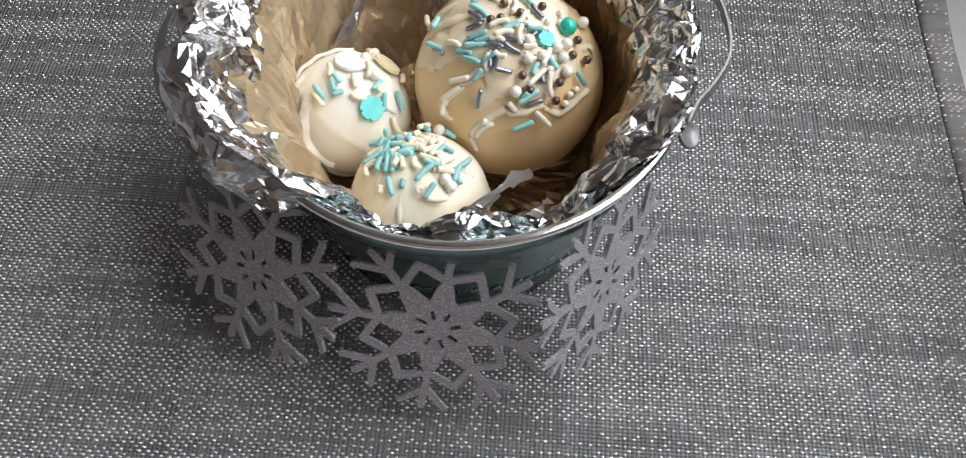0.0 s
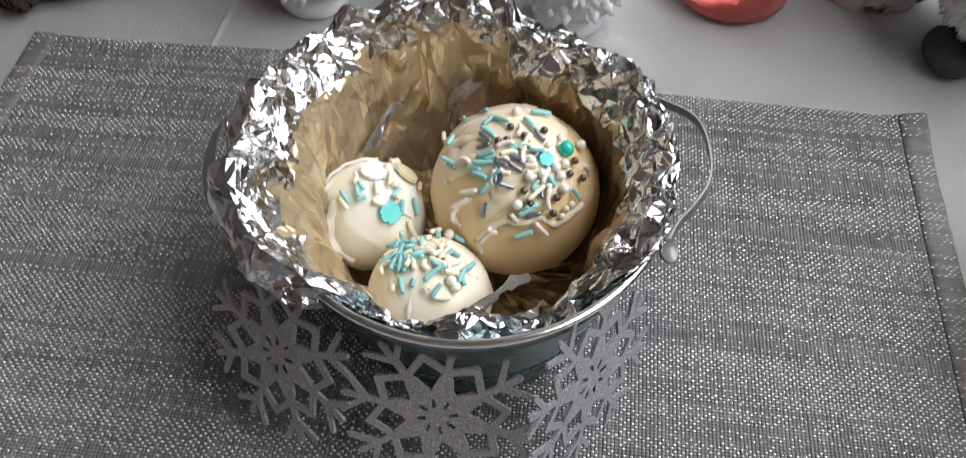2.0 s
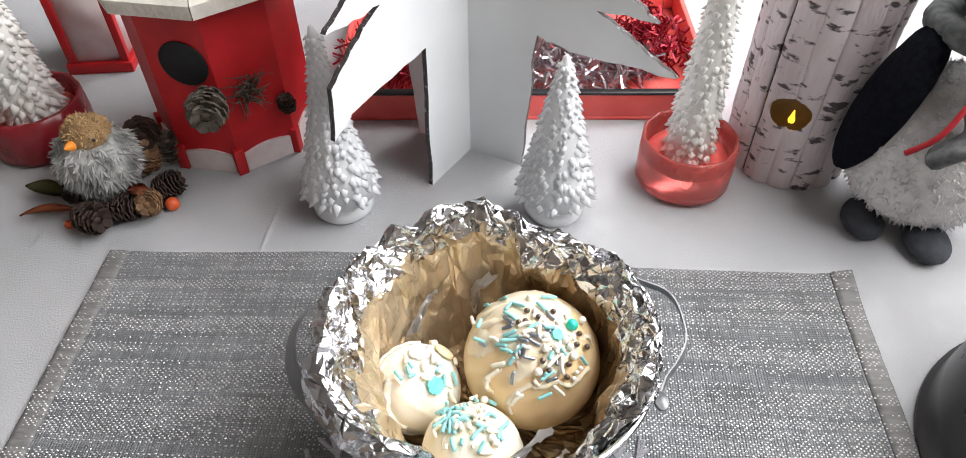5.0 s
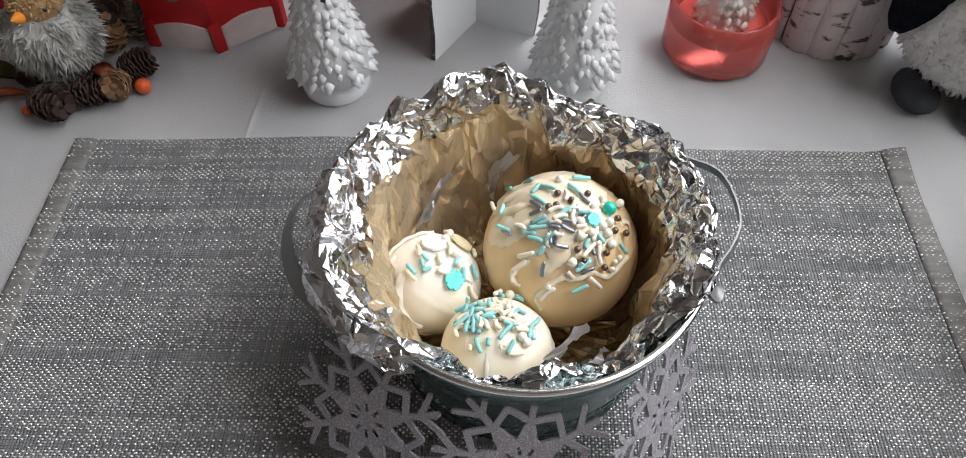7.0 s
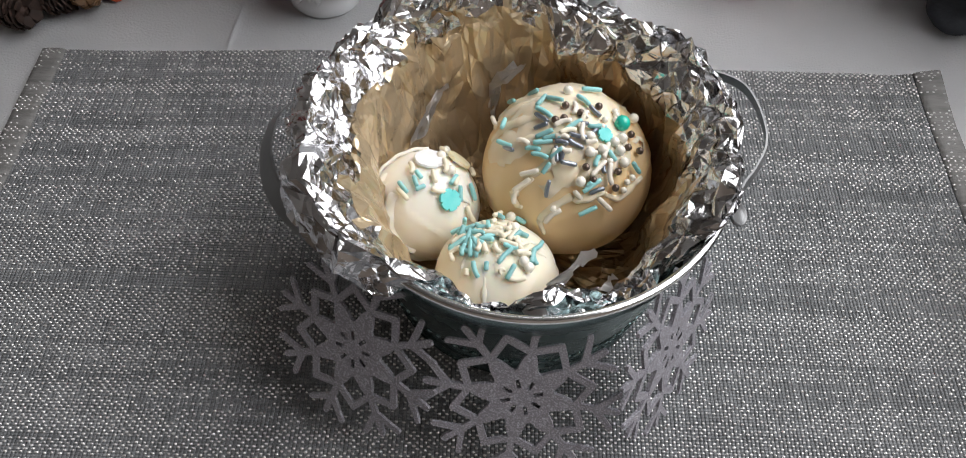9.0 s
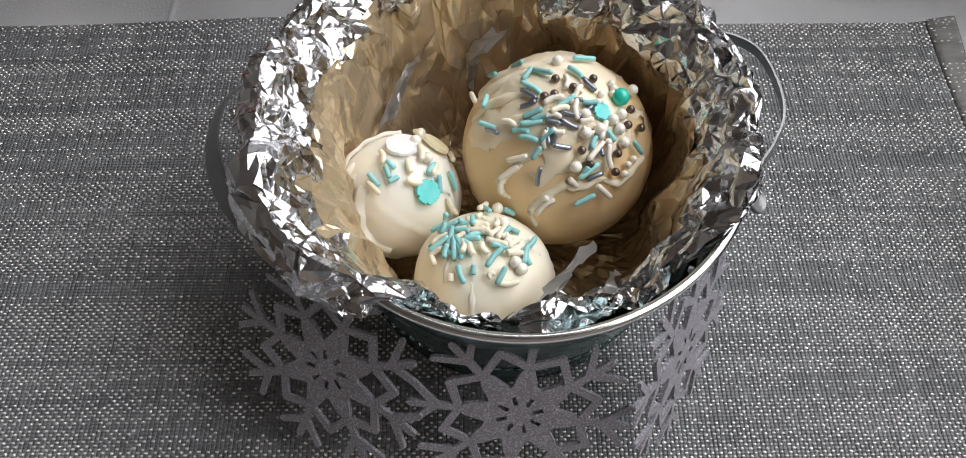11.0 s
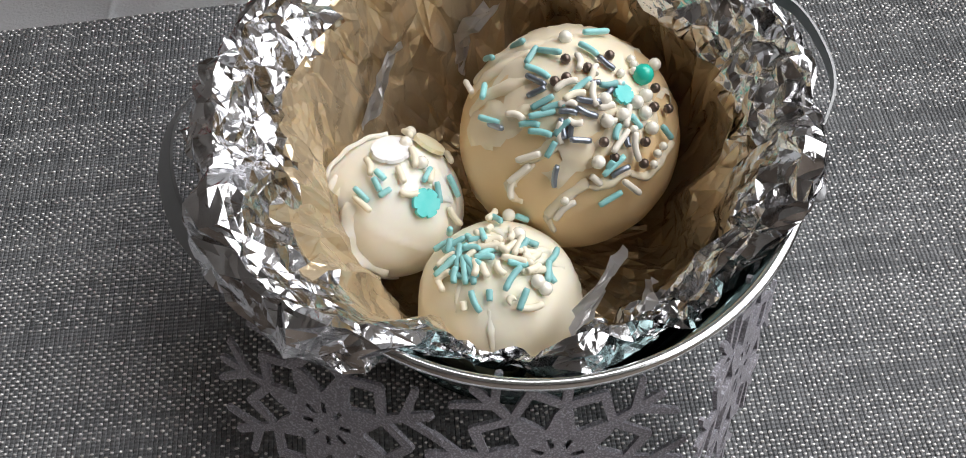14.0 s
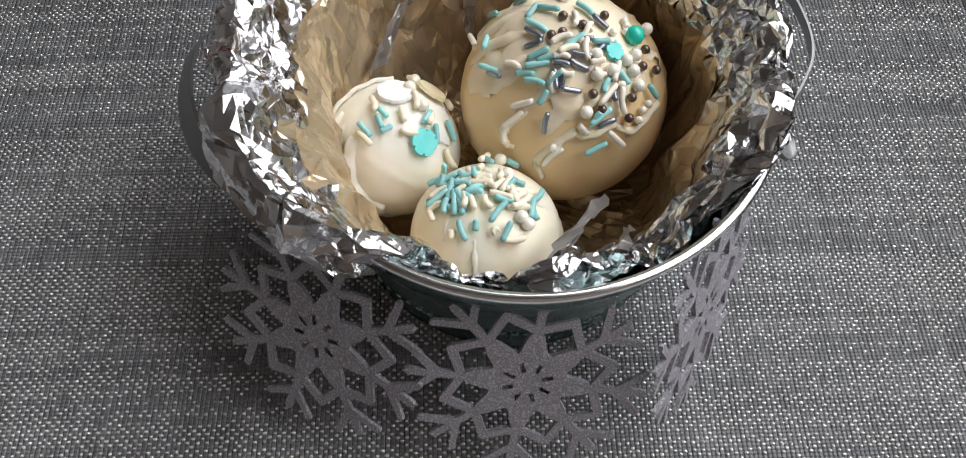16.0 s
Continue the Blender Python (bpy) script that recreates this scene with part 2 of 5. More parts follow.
def birch_bark():
    m = material("birch_bark", (0.72, 0.66, 0.675), 0.8, second=(0.54, 0.47, 0.49), scale=30, stretch=(1, 1, 0.3), bump=0.35, bump_scale=180)
    nt = m.node_tree
    n, l = nt.nodes, nt.links
    b = n["Principled BSDF"]
    old = b.inputs["Base Color"].links[0].from_socket
    co = n.new("ShaderNodeTexCoord")
    mp = n.new("ShaderNodeMapping")
    mp.inputs["Scale"].default_value = (85, 85, 200)
    l.new(co.outputs["Object"], mp.inputs[0])
    t = n.new("ShaderNodeTexNoise")
    t.inputs["Scale"].default_value, t.inputs["Detail"].default_value = 1.0, 6
    l.new(mp.outputs[0], t.inputs["Vector"])
    r = n.new("ShaderNodeMapRange")
    r.inputs[1].default_value, r.inputs[2].default_value = 0.565, 0.64
    l.new(t.outputs[0], r.inputs[0])
    mx = n.new("ShaderNodeMix")
    mx.data_type = "RGBA"
    mx.inputs["B"].default_value = (0.085, 0.07, 0.075, 1)
    l.new(old, mx.inputs["A"])
    l.new(r.outputs[0], mx.inputs["Factor"])
    l.new(mx.outputs["Result"], b.inputs["Base Color"])
    return m


BIRCH = birch_bark()
BARK_GAP = material("bark_gap", (0.10, 0.085, 0.09), 0.9, second=(0.2, 0.17, 0.17), scale=90)
FLAME = material("led_flame", (1.0, 0.55, 0.05), 0.4)
fb = FLAME.node_tree.nodes["Principled BSDF"]
fb.inputs["Emission Color"].default_value = (1.0, 0.60, 0.03, 1)
fb.inputs["Emission Strength"].default_value = 1.3

# ---- mesh helpers ----


def link_mesh(name, bm, mats, parent=None, smooth=True):
    me = bpy.data.meshes.new(name)
    bm.to_mesh(me)
    bm.free()
    for m in mats if isinstance(mats, (list, tuple)) else [mats]:
        me.materials.append(m)
    if smooth:
        me.polygons.foreach_set("use_smooth", [True] * len(me.polygons))
    ob = new(name, me)
    if parent:
        ob.parent = parent
    return ob


def part(name, bm, mats, parent, label="", smooth=True):
    ob = link_mesh(name, bm, mats, parent, smooth)
    if label:
        ob["label"] = label
    return ob


def shared(name, me, m, parent, label=""):
    ob = new(name, me)
    ob.parent = parent
    ob.matrix_basis = m
    if label:
        ob["label"] = label
    return ob


def mesh_of(name, bm, mat, smooth=True):
    me = bpy.data.meshes.new(name)
    bm.to_mesh(me)
    bm.free()
    me.materials.append(mat)
    if smooth:
        me.polygons.foreach_set("use_smooth", [True] * len(me.polygons))
    return me


def thing(name, at, label, category, group="", rz=0):
    ob = new(name)
    ob.empty_display_size = 0.02
    ob.matrix_world = pose(*at, 0, 0, rz)
    return tagged(ob, label, category, group)


def add_box(bm, lo, hi, m=None, bevel=0.0, mat_index=0):
    lo, hi = Vector(lo), Vector(hi)
    tr = Matrix.Translation((lo + hi) / 2) @ Matrix.Diagonal((*(hi - lo), 1))
    vs = bmesh.ops.create_cube(bm, size=1.0, matrix=(m or Matrix()) @ tr)["verts"]
    es = list({e for v in vs for e in v.link_edges})
    fs = list({f for v in vs for f in v.link_faces})
    for f in fs:
        f.material_index = mat_index
    if bevel:
        bmesh.ops.bevel(bm, geom=es, offset=bevel, segments=2, affect="EDGES", profile=0.6)
    return vs


def box_mesh(lo, hi, bevel=0.0):
    bm = bmesh.new()
    add_box(bm, lo, hi, bevel=bevel)
    return bm


def lathe(profile, segs=48, bm=None, mat_index=0, wobble=None):
    bm = bm or bmesh.new()
    rings = []
    for r, z in profile:
        if r < 1e-6:
            rings.append([bm.verts.new((0, 0, z))])
        else:
            ring = []
            for k in range(segs):
                a = 2 * math.pi * k / segs
                q = r * (1 + (wobble(a, z) if wobble else 0))
                ring.append(bm.verts.new((q * math.cos(a), q * math.sin(a), z)))
            rings.append(ring)
    for a, b in zip(rings, rings[1:]):
        for k in range(segs):
            j = (k + 1) % segs
            if len(a) == 1 and len(b) == 1:
                continue
            if len(a) == 1:
                f = bm.faces.new((a[0], b[j], b[k]))
            elif len(b) == 1:
                f = bm.faces.new((a[k], a[j], b[0]))
            else:
                f = bm.faces.new((a[k], a[j], b[j], b[k]))
            f.material_index = mat_index
    bmesh.ops.recalc_face_normals(bm, faces=bm.faces)
    return bm


def tube(points, radius, segs=8, bm=None, mat_index=0, taper=None, flat=1.0):
    """A rounded tube along points; taper gives the radius factor along it."""
    bm = bm or bmesh.new()
    pts = [Vector(p) for p in points]
    rings = []
    up = Vector((0.13, 0.21, 1)).normalized()
    for i, p in enumerate(pts):
        d = (pts[min(i + 1, len(pts) - 1)] - pts[max(i - 1, 0)]).normalized()
        s = d.cross(up).normalized()
        u = s.cross(d)
        q = radius * (taper(i / (len(pts) - 1)) if taper else 1)
        rings.append([bm.verts.new(p + q * (math.cos(a) * s + flat * math.sin(a) * u)) for a in
                      [2 * math.pi * k / segs for k in range(segs)]])
    for a, b in zip(rings, rings[1:]):
        for k in range(segs):
            f = bm.faces.new((a[k], a[(k + 1) % segs], b[(k + 1) % segs], b[k]))
            f.material_index = mat_index
    for ring in (rings[0][::-1], rings[-1]):
        f = bm.faces.new(ring)
        f.material_index = mat_index
    return bm


def blob(bm, m, subdiv=2, mat_index=0, rough=0.0, freq=60.0):
    vs = bmesh.ops.create_icosphere(bm, subdivisions=subdiv, radius=1.0)["verts"]
    for v in vs:
        if rough:
            v.co *= 1 + rough * noise.noise(v.co * freq)
        v.co = m @ v.co
        for f in v.link_faces:
            f.material_index = mat_index
    return bm


def smooth_path(pts, n):
    """Catmull-Rom through pts, n steps a span."""
    p = [Vector(q) for q in pts]
    out = []
    for i in range(len(p) - 1):
        a, b, c, d = p[max(i - 1, 0)], p[i], p[i + 1], p[min(i + 2, len(p) - 1)]
        for k in range(n):
            t = k / n
            out.append(0.5 * (2 * b + (c - a) * t + (2 * a - 5 * b + 4 * c - d) * t * t + (3 * b - a - 3 * c + d) * t ** 3))
    out.append(p[-1])
    return out


# ---- the room ----
TABLE_Z = -0.002


def room():
    x0, x1, y0, y1, z0, z1 = -2.0, 0.79, -0.95, 1.6, -0.76, 2.0
    t = 0.12

    def wall(name, lo, hi, mat, label, cat):
        return tagged(link_mesh(name, box_mesh(lo, hi), mat, smooth=False), label, cat, kind="structure")

    wall("floor", (x0 - t, y0 - t, z0 - 0.1), (x1 + t, y1 + t, z0), WOOD, "brown wooden floor of the room", "floor")
    wall("ceiling", (x0 - t, y0 - t, z1), (x1 + t, y1 + t, z1 + 0.1), CEIL, "plain white painted ceiling of the room", "ceiling")
    # unseen wall, added in brown to tint what the foil reflects
    wall("wall_south", (x0 - t, y0 - t, z0), (x1 + t, y0, z1), TINT_WALL, "added unseen brown wall that tints reflections in the foil", "wall")
    wall("wall_west", (x0 - t, y0, z0), (x0, y1, z1), WALL, "plain light painted wall of the room", "wall")

    def opened(name, m, a0, a1, b0, b1, w0, w1, window):
        """A wall along local x from a0 to a1 with an opening from b0 to b1 and a window frame in it."""
        bm = bmesh.new()
        for lo, hi in (((a0, 0, z0), (b0, t, z1)), ((b1, 0, z0), (a1, t, z1)), ((b0, 0, z0), (b1, t, w0)), ((b0, 0, w1), (b1, t, z1))):
            add_box(bm, (lo[0], lo[1], lo[2]), (hi[0], hi[1], hi[2]), m)
        tagged(link_mesh(name, bm, WALL, smooth=False), "plain light painted wall with a window opening", "wall", kind="structure")
        bm = bmesh.new()
        for lo, hi in (((b0, w0), (b0 + 0.05, w1)), ((b1 - 0.05, w0), (b1, w1)), ((b0 + 0.05, w0), (b1 - 0.05, w0 + 0.05)), ((b0 + 0.05, w1 - 0.05), (b1 - 0.05, w1))):
            add_box(bm, (lo[0], 0.03, lo[1]), (hi[0], 0.08, hi[1]), m)
        tagged(link_mesh(window, bm, FRAME, smooth=False), "white painted window frame in the wall", "window", kind="structure")

    wall("wall_north", (x0 - t, y1, z0), (x1 + t, y1 + t, z1), WALL, "plain painted wall behind the table", "wall")
    opened("wall_east", pose(x1, 0, 0, 0, 0, -90), -y1, -y0, -1.08, 0.60, 0.42, 1.50, "window_1")


room()


def table():
    top = thing("table", (0, 0, -0.76), "table covered with a white cloth", "table")
    part("tabletop", box_mesh((-0.66, -0.62, 0.725), (0.66, 0.68, 0.755), 0.004), WOOD, top)
    for x in (-0.60, 0.60):
        for y in (-0.56, 0.62):
            part("leg", lathe([(0, 0), (0.022, 0), (0.030, 0.70), (0.030, 0.725), (0, 0.725)], 16), WOOD, top).location = (x, y, 0)
    bm = bmesh.new()
    nx, ny = 160, 130
    crease = -0.1305
    xs = sorted([-0.71 + 1.42 * i / 150 for i in range(151)] + [crease + q * 0.001 for q in (-3, -1.6, -0.9, -0.4, 0, 0.4, 0.9, 1.6, 3, 4.5)])
    rows = []
    for j in range(ny + 1):
        row = []
        for i in range(nx + 1):
            x, y = xs[i], -0.67 + 1.40 * j / ny
            over = max(abs(x) - 0.67, 0) + max(-0.63 - y, y - 0.69, 0)
            z = TABLE_Z + 0.0006 * noise.noise((x * 9, y * 9, 0)) - over * 4.5
            if y > 0.005:
                z += 0.0016 * max(0, noise.noise((x * 5 + 2 * y, y * 26, 3)) - 0.1) * min(1, y / 0.05)
            z += 0.0017 * math.exp(-((x - crease - 0.08 * (y - 0.02)) / 0.0011) ** 2) * math.exp(-((y - 0.018) / 0.016) ** 2)
            row.append(bm.verts.new((x, y, z)))
        rows.append(row)
    for a, b in zip(rows, rows[1:]):
        for i in range(nx):
            bm.faces.new((a[i], a[i + 1], b[i + 1], b[i]))
    bmesh.ops.solidify(bm, geom=bm.faces[:], thickness=0.0015)
    cloth = tagged(link_mesh("tablecloth", bm, CLOTH), "white cotton tablecloth spread over the table", "tablecloth")
    return cloth


table()

# ---- placemat ----
MAT_W, MAT_D = 0.4510, 0.335


def mat_height(x, y):
    """The top of the mat; its back right-hand corner curls up a little."""
    dx, dy = max(0.0, x - 0.205), max(0.0, y + 0.03)
    return 0.0 + 0.004 * (dx / 0.02) * (dy / 0.03) + 0.0004 * noise.noise((x * 30, y * 30, 1))


def mat_y(x, y):
    """The back edge bows a little away from the tin."""
    return y + 0.0052 * math.exp(-((x + 0.078) / 0.075) ** 2) * max(0.0, 1 + y / 0.12)


def placemat():
    mat = thing("placemat", (0.0012, 0, 0), "grey woven rectangular placemat with silver threads on the white cloth", "placemat")
    bm = bmesh.new()
    nx, ny = 90, 60
    rows = []
    for j in range(ny + 1):
        row = []
        for i in range(nx + 1):
            x, y = -MAT_W / 2 + MAT_W * i / nx, -MAT_D * j / ny
            ragged = 0.0005 * noise.noise((x * 220, y * 220, 5)) if j in (0, ny) else 0
            row.append(bm.verts.new((x, mat_y(x, y) + ragged, mat_height(x, y) - 0.0007)))
        rows.append(row)
    for a, b in zip(rows, rows[1:]):
        for i in range(nx):
            bm.faces.new((a[i], b[i], b[i + 1], a[i + 1]))
    bmesh.ops.solidify(bm, geom=bm.faces[:], thickness=0.0011)
    part("base_cloth", bm, MAT, mat)
    # ribs that run from front to back, and silver floats that bridge them
    step, row_h = 0.00145, 0.00125
    nx, ny = int((MAT_W - 0.024) / step), int(MAT_D / row_h)
    rng = np.random.default_rng(4)
    verts, faces, tv, tf = [], [], [], []
    for i in range(nx):
        x = -MAT_W / 2 + 0.012 + (i + 0.5) * step
        base = len(verts)
        k = 40
        for j in range(k + 1):
            y = -MAT_D * j / k
            z = mat_height(x, y) - 0.0007
            jx = x + 0.0002 * noise.noise((x * 300, y * 40, 2))
            for ox, oz in ((-0.00066, 0.0001), (-0.00030, 0.00034), (0.00030, 0.00034), (0.00066, 0.0001)):
                verts.append((jx + ox, mat_y(x, y), z + oz))
            if j:
                a = base + 4 * (j - 1)
                for q in range(3):
                    faces.append((a + q, a + 4 + q, a + 5 + q, a + 1 + q))
    for j in range(ny):
        y0 = -(j + 0.5) * row_h
        band = 0.55 * noise.noise((7.3, y0 * 75, 0)) + 0.30 * rng.normal()
        for i in range(-8, nx + 8):
            if (i + j) % 2:
                continue
            x0 = -MAT_W / 2 + 0.012 + (i + 0.5) * step
            hem = i < 0 or i >= nx
            p = (0.42 if hem else 0.65) + 1.1 * band + 0.55 * noise.noise((x0 * 9, y0 * 90, 4)) + 0.20 * rng.normal()
            if p < 0.42:
                continue
            x, y = x0 + rng.normal(0, 0.00012), y0 + rng.normal(0, 0.00012)
            w, h, t = 0.00068 * rng.uniform(0.75, 1.15), 0.00041 * rng.uniform(0.8, 1.15), 0.00050
            z = mat_height(x, y) + (0.0004 if hem else -0.0003)
            tx, ty = rng.normal(0, 0.00006, 2)
            y = mat_y(x, y)
            b = len(tv)
            for f_r, f_z in ((1.0, 0.0), (0.78, 0.72)):
                for q in range(8):
                    ca, sa = math.cos(q * math.pi / 4), math.sin(q * math.pi / 4)
                    tv.append((x + f_r * ca * w, y + f_r * sa * h, z + f_z * t + f_z * (ca * tx + sa * ty)))
            tv.append((x, y, z + t))
            for q in range(8):
                j2 = (q + 1) % 8
                tf.append((b + q, b + j2, b + 8 + j2, b + 8 + q))
                tf.append((b + 8 + q, b + 8 + j2, b + 16))
    for name, v, f, m in (("rib", verts, faces, RIB), ("silver_thread", tv, tf, LUREX)):
        me = bpy.data.meshes.new(name)
        me.from_pydata(v, [], f)
        me.materials.append(m)
        me.polygons.foreach_set("use_smooth", [name == "silver_thread"] * len(me.polygons))
        ob = new(name, me)
        ob.parent = mat
        tagged(ob, kind="stuff")
    for x in (-MAT_W / 2, MAT_W / 2 - 0.012):
        bm = bmesh.new()
        rows = []
        for j in range(61):
            y = -MAT_D * j / 60
            rows.append([bm.verts.new((x + q + (0.0004 * noise.noise((q, y * 200, 3))), y, mat_height(x + q, y) + dz)) for q, dz in
                         ((-0.0003, -0.0012), (0.0003, 0.0002), (0.003, 0.0006), (0.006, 0.0005), (0.009, 0.0006), (0.0117, 0.0002), (0.0123, -0.0008))])
        for a, b in zip(rows, rows[1:]):
            for q in range(6):
                bm.faces.new((a[q], b[q], b[q + 1], a[q + 1]))
        part("hem", bm, HEM, mat, "folded plain end hem")


placemat()

# ---- tin, foil and handle ----
BIG_C, IVORY_C, CREAM_C = (0.0350, -0.0985, 0.0420), (-0.0184, -0.1126, 0.0362), (0.0094, -0.1458, 0.0380)
TX, TY = 0.0192, -0.1123
RIM_R, RIM_Z, BASE_R = 0.0675, 0.0785, 0.0530


def tin():
    ob = thing("tin_bucket", (TX, TY, 0.0005), "round galvanised metal tin with a rolled rim on the placemat", "tin")
    w = 0.0006

    def rad(z):
        return BASE_R + (RIM_R - BASE_R) * (z / RIM_Z)

    prof = [(0, 0.0030), (BASE_R - 0.004, 0.0030), (BASE_R - 0.0022, 0.0), (BASE_R + 0.0010, 0.0), (BASE_R + 0.0016, 0.0014), (BASE_R + 0.0010, 0.0030),
            (rad(0.005), 0.0048)]
    for z in (0.010, 0.0125, 0.014, 0.0155, 0.018, 0.03, 0.045, 0.06, 0.066, 0.068, 0.070):
        prof.append((rad(z) + (0.0009 if z in (0.0140, 0.068) else 0), z))
    prof.append((rad(0.076), 0.076))
    prof += [(rad(0.076) - w, 0.0762), (rad(0.05) - w, 0.05), (rad(0.02) - w, 0.02), (BASE_R - w, 0.0042), (0, 0.0042)]
    part("body", lathe(prof, 128), TIN, ob)
    ring = [(RIM_R + 0.0014 * math.cos(a), 0.0778 + 0.0014 * math.sin(a)) for a in [2 * math.pi * k / 12 for k in range(13)]]
    part("rim", lathe(ring, 160), RIM, ob, "bright rolled steel rim")
    # slanting embossed rope round the lower wall
    bm = bmesh.new()
    for k in range(96):
        t0, t1 = 2 * math.pi * k / 96, 2 * math.pi * (k + 0.8) / 96
        ends = [(rad(z) + 0.0001, t, z) for t, z in ((t0, 0.0205), ((t0 + t1) / 2, 0.0220), (t1, 0.0235))]
        tube([(r * math.cos(t), r * math.sin(t), z) for r, t, z in ends], 0.0008, 6, bm, taper=lambda t: 0.6 + 0.4 * math.sin(math.pi * t))
    part("embossed_band", bm, TIN, ob, "slanting rope pattern pressed into the metal")
    # round plates that hold the handle, on either side
    for a in (-20, 160):
        m = pose(0, 0, 0, 0, 0, a) @ pose(0.0716, 0, 0.0720, 0, 38, 0)
        bm = lathe([(0, 0.0004), (0.0033, 0.0004), (0.0035, 0.0008), (0.0040, 0.0008), (0.0042, 0.0004), (0.0042, -0.0004), (0, -0.0004)], 40)
        bmesh.ops.transform(bm, matrix=m, verts=bm.verts)
        part("ear", bm, STRIP, ob, "flat round steel plate with a raised edge")
    path = []
    for a, r, z in ((-19, 0.0708, 0.0700), (-10, 0.0725, 0.0700), (-4, 0.0768, 0.0700), (3, 0.0818, 0.0700), (10, 0.0842, 0.0700), (19, 0.0855, 0.0700), (25, 0.0838, 0.0700), (33, 0.0762, 0.0700), (44, 0.0722, 0.0695),
                    (62, 0.0712, 0.0680), (90, 0.0708, 0.0670), (125, 0.0712, 0.0675), (148, 0.0745, 0.0690), (158, 0.0800, 0.0700), (166, 0.0858, 0.0705), (173, 0.0900, 0.0705), (181, 0.0905, 0.0700),
                    (189, 0.0885, 0.0695), (196, 0.0850, 0.0690), (203, 0.0800, 0.0685), (212, 0.0745, 0.0680)):
        path.append((r * math.cos(radians(a)), r * math.sin(radians(a)), z))
    pts = smooth_path(path, 8)
    bm = bmesh.new()
    rows = []
    for i, p in enumerate(pts):
        d = (pts[min(i + 1, len(pts) - 1)] - pts[max(i - 1, 0)]).normalized()
        out = d.cross(Vector((0, 0, 1))).normalized()
        side = out if out.dot(Vector((p.x, p.y, 0))) > 0 else -out
        up = (Vector((0, 0, 1)) - (0.22 if p.x > 0 else min(0.85, 0.22 + 10 * -p.x)) * side).normalized()
        half = 0.0040 if p.x < 0 else 0.0016 + 0.0008 * min(1, i / 30)
        rows.append([bm.verts.new(p + u * half * up + q * 0.00035 * out) for u, q in ((-1, -1), (-0.9, -1.3), (0.9, -1.3), (1, -1), (1, 1), (0.9, 1.3), (-0.9, 1.3), (-1, 1))])
    for a, b in zip(rows, rows[1:]):
        for k in range(8):
            bm.faces.new((a[k], b[k], b[(k + 1) % 8], a[(k + 1) % 8]))
    bm.faces.new(rows[0])
    bm.faces.new(rows[-1][::-1])
    bmesh.ops.recalc_face_normals(bm, faces=bm.faces)
    part("handle", bm, STRIP, ob, "flat steel strip handle", smooth=False)


tin()

# lip of the foil: angle, radius and height of the crest, radius and height of the outer edge
LIP = ((-180, .0700, .0930, .0750, .0850), (-168, .0705, .0940, .0755, .0845), (-156, .0740, .0945, .0800, .0840), (-143, .0735, .0930, .0795, .0825),
       (-132, .0715, .0905, .0785, .0800), (-124, .0680, .0860, .0745, .0775), (-118, .0625, .0760, .0650, .0730), (-110, .0575, .0640, .0590, .0630),
       (-101, .0560, .0600, .0575, .0600), (-94, .0590, .0690, .0628, .0690), (-84, .0560, .0760, .0632, .0700), (-74, .0570, .0720, .0628, .0680),
       (-64, .0575, .0600, .0590, .0590), (-52, .0590, .0590, .0600, .0570), (-42, .0580, .0700, .0605, .0660), (-34, .0630, .0850, .0680, .0800),
       (-26, .0660, .0890, .0705, .0835), (-12, .0650, .0900, .0695, .0850))
LIP_2 = ((8, .0625, .0900, .0670, .0870), (24, .0620, .0900, .0660, .0870), (38, .0620, .0895, .0665, .0870), (56, .0565, .0890, .0620, .0870), (78, .0560, .0890, .0620, .0865),
         (86, .0610, .0930, .0665, .0880), (96, .0650, .0975, .0700, .0900), (104, .0655, .0995, .0705, .0910), (112, .0655, .0965, .0705, .0900), (124, .0665, .0920, .0715, .0865),
         (140, .0680, .0910, .0730, .0860), (153, .0690, .0920, .0735, .0860), (166, .0710, .0925, .0755, .0855), (180, .0700, .0930, .0750, .0850))


